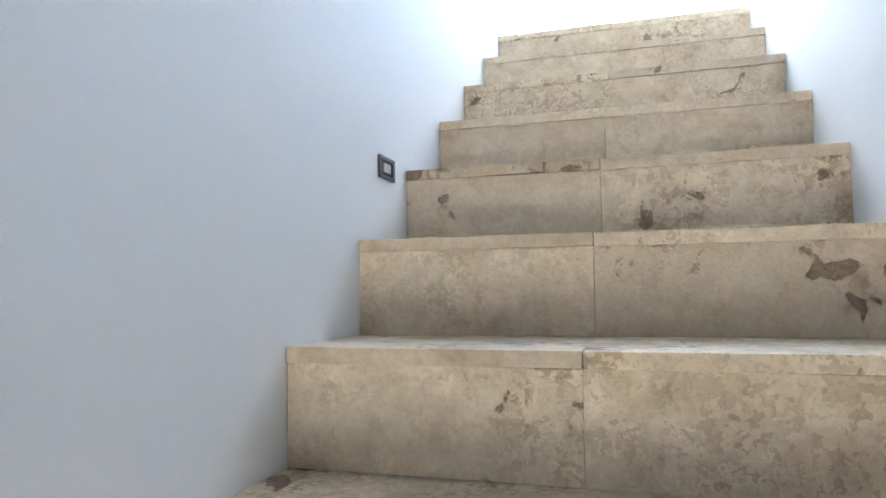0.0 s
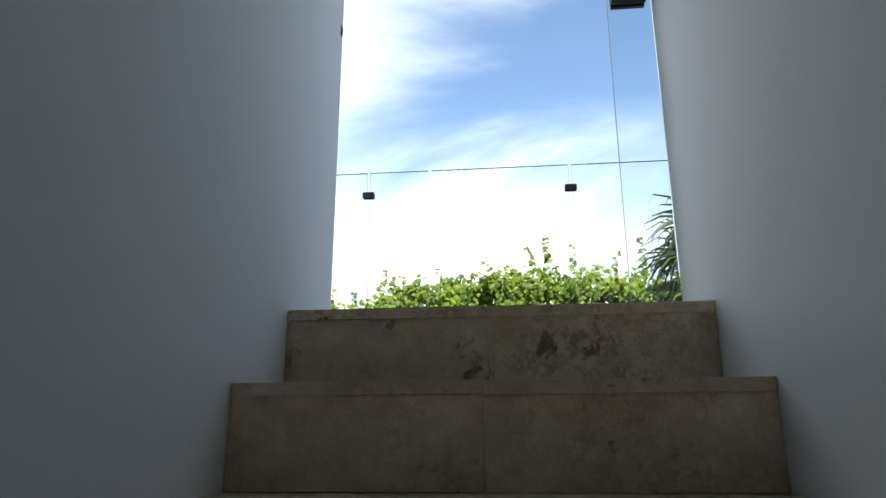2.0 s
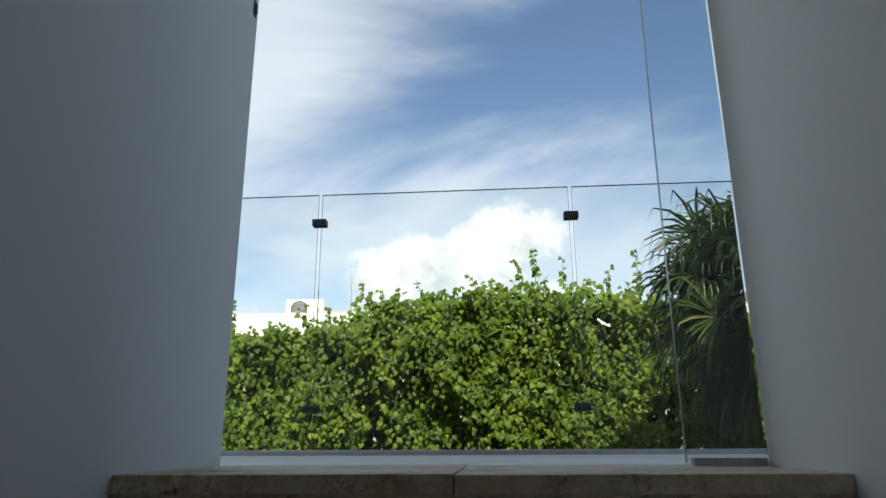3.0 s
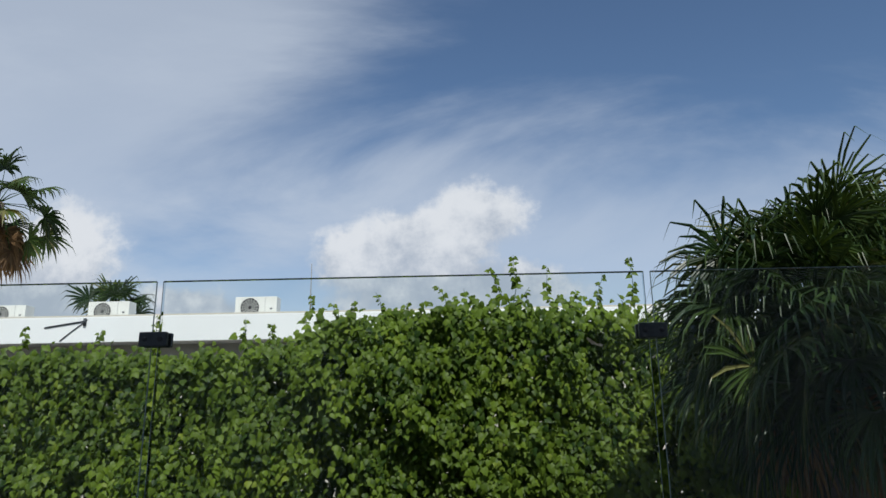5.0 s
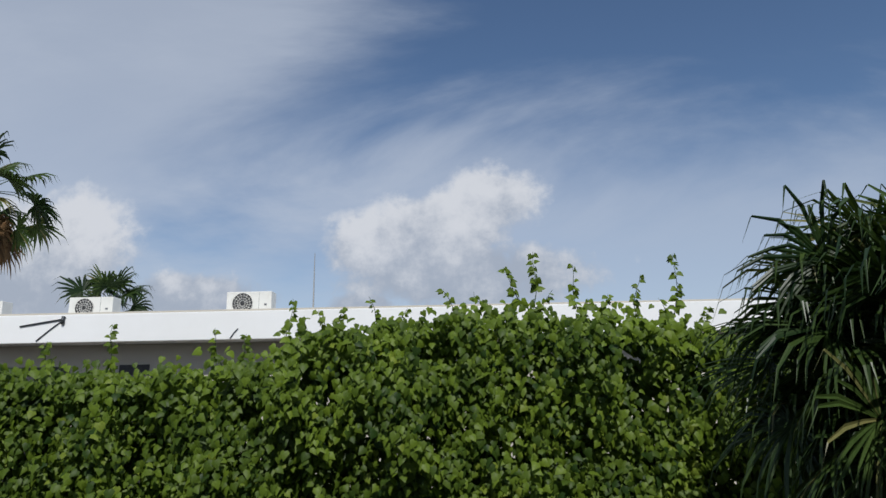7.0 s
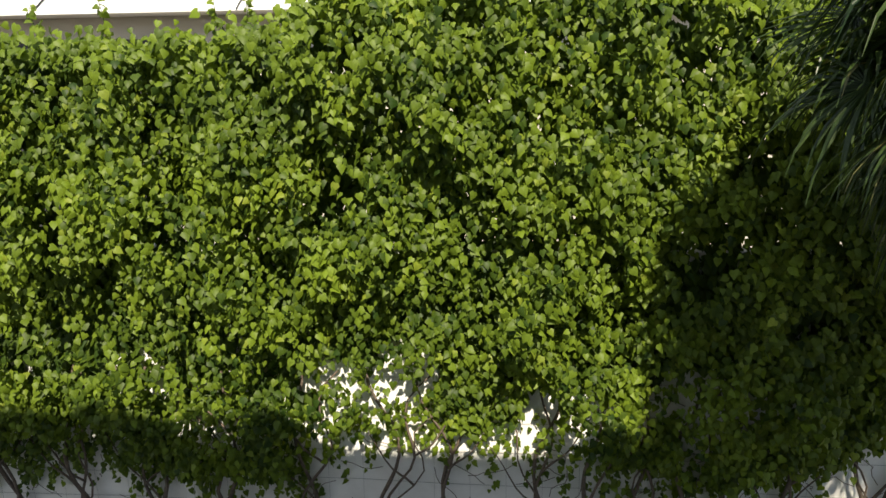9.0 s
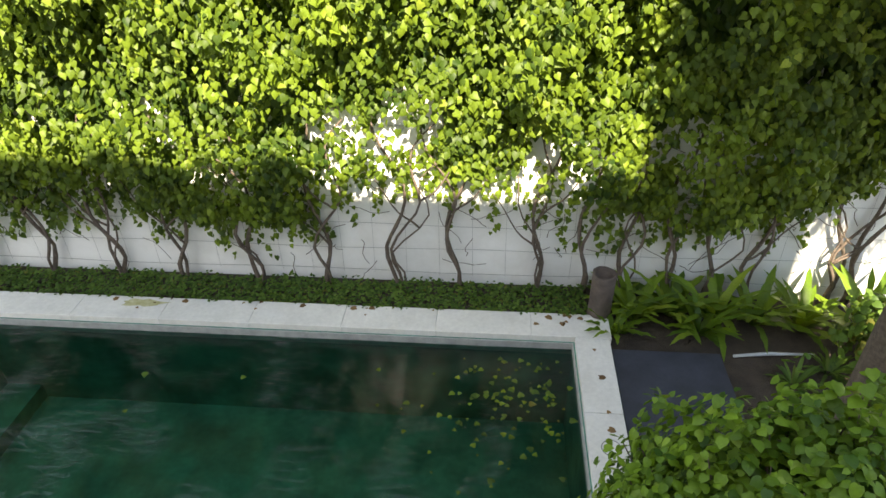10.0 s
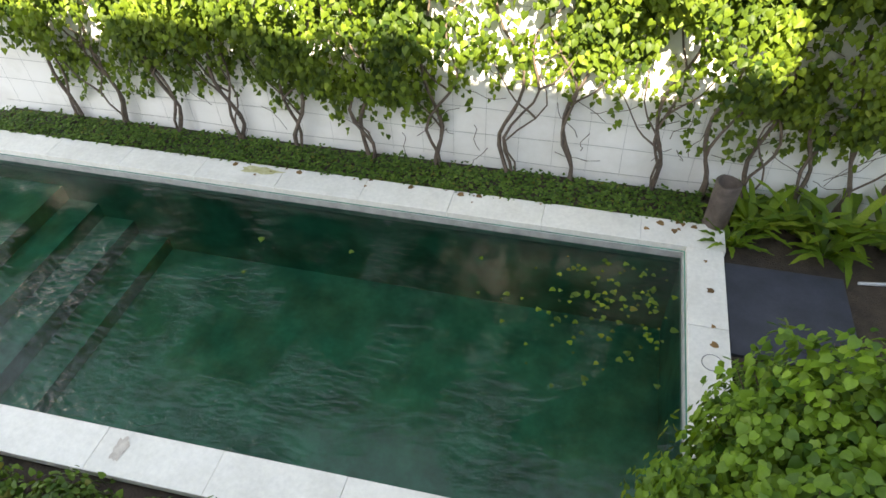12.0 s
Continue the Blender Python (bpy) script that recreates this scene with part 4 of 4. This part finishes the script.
fan_palm("fan_palm", 2.42, 9.1, GROUND, 5.14, 190, 0.86, 0.66, 24, "dark green fan palm with drooping fronds beside the wall", 5, (-1.15, 1.2), 16, wide=0.042, sag=2.3)
fan_palm("fan_palm", 3.75, 9.4, GROUND, 5.1, 125, 0.92, 0.7, 22, "dark green fan palm with hanging old fronds", 6, (-1.15, 1.25), 12, wide=0.042, sag=2.3)
fan_palm("tall_fan_palm", -15.15, 24.0, GROUND, 11.4, 21, 1.45, 1.15, 22, "tall fan palm with brown dead fronds under its crown", 11, (-0.8, 1.2), 26, 0.2, 0.085, 1.6)
fan_palm("far_fan_palm", -12.0, 26.0, GROUND, 8.15, 14, 0.85, 0.95, 20, "small fan palm behind a white building", 14, (-0.3, 1.35), 0, 0.16, 0.085, 1.3)

# ---- building beyond the wall ----
far = tagged(base("white_building", -3, 18.2, GROUND), "low white flat-roofed building beyond the garden wall", "building")
box("wall", (-13, -0.1, -0.1), (14, 8.0, 3.72 - GROUND), BEIGE, far)
box("fascia", (-13.2, -0.7, 3.70 - GROUND), (14.2, 8.2, 4.235 - GROUND), FASCIA, far, 0.015)
box("roof_rim", (-13.2, -0.66, 4.236 - GROUND), (14.2, -0.5, 4.275 - GROUND), BEIGE, far, 0.008)
boxes("window", [((-6.6, -0.12, 0.9), (-5.2, -0.1005, 3.28 - GROUND)), ((-4.2, -0.12, 0.9), (-3.6, -0.1005, 3.3 - GROUND))], AC_GRILLE, far)
cable = tagged(base("roof_cable", 0, 0, 0), "dark cables hanging over the white fascia", "cable")
tubes("cable_run", [([(-8.9, 17.485, 4.02), (-8.5, 17.485, 4.08), (-8.08, 17.485, 4.14), (-8.02, 17.49, 4.18)], 0.016), ([(-8.05, 17.485, 4.14), (-8.3, 17.485, 3.95), (-8.55, 17.485, 3.74)], 0.012), ([(-8.06, 17.48, 4.05), (-8.06, 17.48, 4.20)], 0.035), ([(-4.8, 17.485, 3.72), (-4.72, 17.485, 3.84), (-4.66, 17.485, 3.9)], 0.01)], DARK_METAL, cable, 6)
tagged(tubes("radio_mast", [([(-5.37, 26, GROUND), (-5.37, 26, 4), (-5.36, 26, 7.25)], [0.05, 0.04, 0.012])], WIRE, None, 8), "thin grey radio mast behind the building", "mast")


def outdoor_unit(x, y, z, w, h, label):
    o = base("air_conditioner", x, y, z)
    d = 0.32
    box("casing", (0, 0, 0.04), (w, d, h), AC_WHITE, o, 0.012)
    boxes("foot", [((0.1, -0.01, 0), (0.16, d + 0.01, 0.0395)), ((w - 0.16, -0.01, 0), (w - 0.1, d + 0.01, 0.0395))], DARK_METAL, o)
    cx, cz, r = w * 0.36, h * 0.52, h * 0.42
    vs, fs = [(cx, -0.004, cz)], []
    for k in range(28):
        a = 2 * math.pi * k / 28
        vs.append((cx + r * math.cos(a), -0.004, cz + r * math.sin(a)))
    for k in range(28):
        vs.append((vs[k + 1][0], 0.002, vs[k + 1][2]))
    fs = [(0, 1 + (k + 1) % 28, 1 + k) for k in range(28)] + [(1 + k, 1 + (k + 1) % 28, 29 + (k + 1) % 28, 29 + k) for k in range(28)]
    solid("fan_opening", vs, fs, AC_GRILLE, o)
    bars = []
    for q in range(1, 5):
        bars.append(([(cx + r * q / 4 * math.cos(a), -0.014, cz + r * q / 4 * math.sin(a)) for a in np.linspace(0, 2 * math.pi, 25)], 0.004))
    for k in range(16):
        a = 2 * math.pi * k / 16
        bars.append(([(cx + 0.05 * math.cos(a), -0.012, cz + 0.05 * math.sin(a)), (cx + r * math.cos(a + 0.25), -0.012, cz + r * math.sin(a + 0.25))], 0.004))
    tubes("fan_guard", bars, AC_WHITE, o, 4)
    box("panel_seam", (w * 0.72, -0.002, 0.05), (w * 0.725, 0.001, h - 0.01), DARK_METAL, o)
    box("badge", (w * 0.84, -0.003, h * 0.42), (w * 0.9, 0.001, h * 0.5), PLASTIC, o)
    return tagged(o, label, "air conditioner", "units on the flat roof")


outdoor_unit(-5.22, 18.3, 4.236, 0.92, 0.5, "cream outdoor air conditioner on the white flat roof")
outdoor_unit(-8.5, 18.3, 4.236, 0.92, 0.46, "white outdoor air conditioner with round fan guard")
outdoor_unit(-10.75, 18.3, 4.236, 0.84, 0.42, "white outdoor air conditioner at the roof edge")

# ---- pool coping, stone by stone ----
ring = tagged(base("pool_coping", PX1, PY1, COPE), "pale stone coping round the pool", "coping", kind="structure")
def stone(x0, x1, y0, y1):
    bm = bmesh.new()
    add_box(bm, (x0 - PX1, y0 - PY1, -0.07 + random.uniform(-0.001, 0.001)), (x1 - PX1, y1 - PY1, random.uniform(-0.0015, 0.0015)), 0.006)
    finish(bm, "coping_stone", COPING, ring)


xs = list(np.arange(PX0 - CW, PX1 + CW - 0.5, 0.99)) + [PX1 + CW]
for a, b2 in zip(xs, xs[1:]):
    stone(a + 0.001, b2 - 0.001, PY1 - 0.01, PY1 + CW)
    stone(a + 0.001, b2 - 0.001, PY0 - CW, PY0 + 0.01)
ys = np.linspace(PY0 + 0.012, PY1 - 0.012, 4)
for a, b2 in zip(ys, ys[1:]):
    stone(PX1 - 0.01, PX1 + 0.335, a + 0.002, b2 - 0.002)
    stone(PX0 - CW, PX0 + 0.01, a + 0.002, b2 - 0.002)

# the near side of the pool runs slightly askew to the far side
for part in [basin, water] + [o for o in bpy.data.objects if o.name.split(".")[0] in ("coping_stone", "waterline_band")]:
    for v in part.data.vertices:
        near = (-v.co.y) / (PY1 - PY0)
        if near > 0.5:
            v.co.y += 0.018 * (v.co.x + PX1 + 0.9)

# loose leaves on water and coping
def fallen(name, spots, size, mat, label, cat, kind):
    P, T, N, S, C = [], [], [], [], []
    for x, y, z in spots:
        a = random.uniform(0, 6.28)
        P.append((x, y, z))
        T.append((math.cos(a), math.sin(a), random.uniform(0, 0.05)))
        N.append((random.gauss(0, 0.08), random.gauss(0, 0.08), 1))
        S.append(size * random.uniform(0.35, 1.45))
        C.append(random.uniform(0.1, 1))
    return tagged(leaves(name, P, T, N, S, C, mat), label, cat)


spots = [(random.gauss(0.05, 0.36), random.gauss(9.95, 0.36), WATER_Z + 0.008) for i in range(150)]
spots = [s for s in spots if s[0] < 0.52 and s[1] < 10.6] + [(random.uniform(-4, 0.4), random.uniform(9.2, 10.6), WATER_Z + 0.008) for i in range(14)]
random.shuffle(spots)
fallen("dark_floating_leaves", spots[:70], 0.055, COVER, "dark wet leaves floating on the pool", "leaves", "stuff")
fallen("floating_leaves", spots[70:130], 0.045, FERN, "yellow-green fallen leaves floating on the pool", "leaves", "stuff")
spots = [(random.uniform(-5, 0.8), random.choice((random.uniform(10.9, 11.1), 11.08)), COPE + 0.007) for i in range(22)] + [(random.uniform(0.65, 0.9), random.uniform(8.8, 10.8), COPE + 0.007) for i in range(5)]
fallen("coping_leaves", spots, 0.06, DRY, "dry brown leaves lying on the pale coping", "leaves", "stuff")


def patch(name, x, y, z, rx, ry, mat, label, cat, seed):
    """A thin uneven film on stone."""
    rr = random.Random(seed)
    vs = [(0, 0, 0.0045)]
    for k in range(26):
        a = 2 * math.pi * k / 26
        q = 0.75 + 0.45 * noise.noise(Vector((2 * math.cos(a), 2 * math.sin(a), seed))) + rr.uniform(-0.08, 0.08)
        vs.append((rx * q * math.cos(a), ry * q * math.sin(a), 0.004))
    ob = solid(name, vs, [(0, 1 + k, 1 + (k + 1) % 26) for k in range(26)], mat)
    ob.location = (x, y, z)
    return tagged(ob, label, cat)


MOSS = mottled("yellow_moss", (0.30, 0.28, 0.10), (0.58, 0.55, 0.36), 14, 0.9)
RUST = mottled("brown_stain", (0.36, 0.31, 0.27), (0.58, 0.54, 0.49), 10, 0.9)
patch("moss_stain", -4.08, 11.0, COPE + 0.001, 0.3, 0.085, MOSS, "yellow-green moss stain on pale coping", "stain", 2)
patch("brown_stain", -3.62, 7.53, COPE + 0.001, 0.07, 0.13, RUST, "brown stain on pale coping stone", "stain", 3)
lid = base("drain_lid", 0.78, 9.35, COPE + 0.002)
ringv, ringf = [], []
for k in range(32):
    a = 2 * math.pi * k / 32
    for rad, zz in ((0.088, 0.0), (0.086, 0.004), (0.08, 0.004), (0.078, 0.0)):
        ringv.append((rad * math.cos(a), rad * math.sin(a), zz))
for k in range(32):
    for q in range(3):
        a, b2 = k * 4 + q, ((k + 1) % 32) * 4 + q
        ringf.append((a, b2, b2 + 1, a + 1))
solid("rim", ringv, ringf, WIRE, lid, smooth=True)
solid("cap", [(0.0775 * math.cos(2 * math.pi * k / 24), 0.0775 * math.sin(2 * math.pi * k / 24), 0.003) for k in range(24)], [tuple(range(24))], COPING, lid)
tagged(lid, "round pale drain lid set in the coping", "drain")
tagged(tubes("stick", [([(2.15, 10.66, GROUND + 0.02), (2.5, 10.7, GROUND + 0.035), (2.95, 10.72, GROUND + 0.03)], [0.016, 0.02, 0.012])], LENS, None, 8), "pale dry stick lying on the soil", "stick")
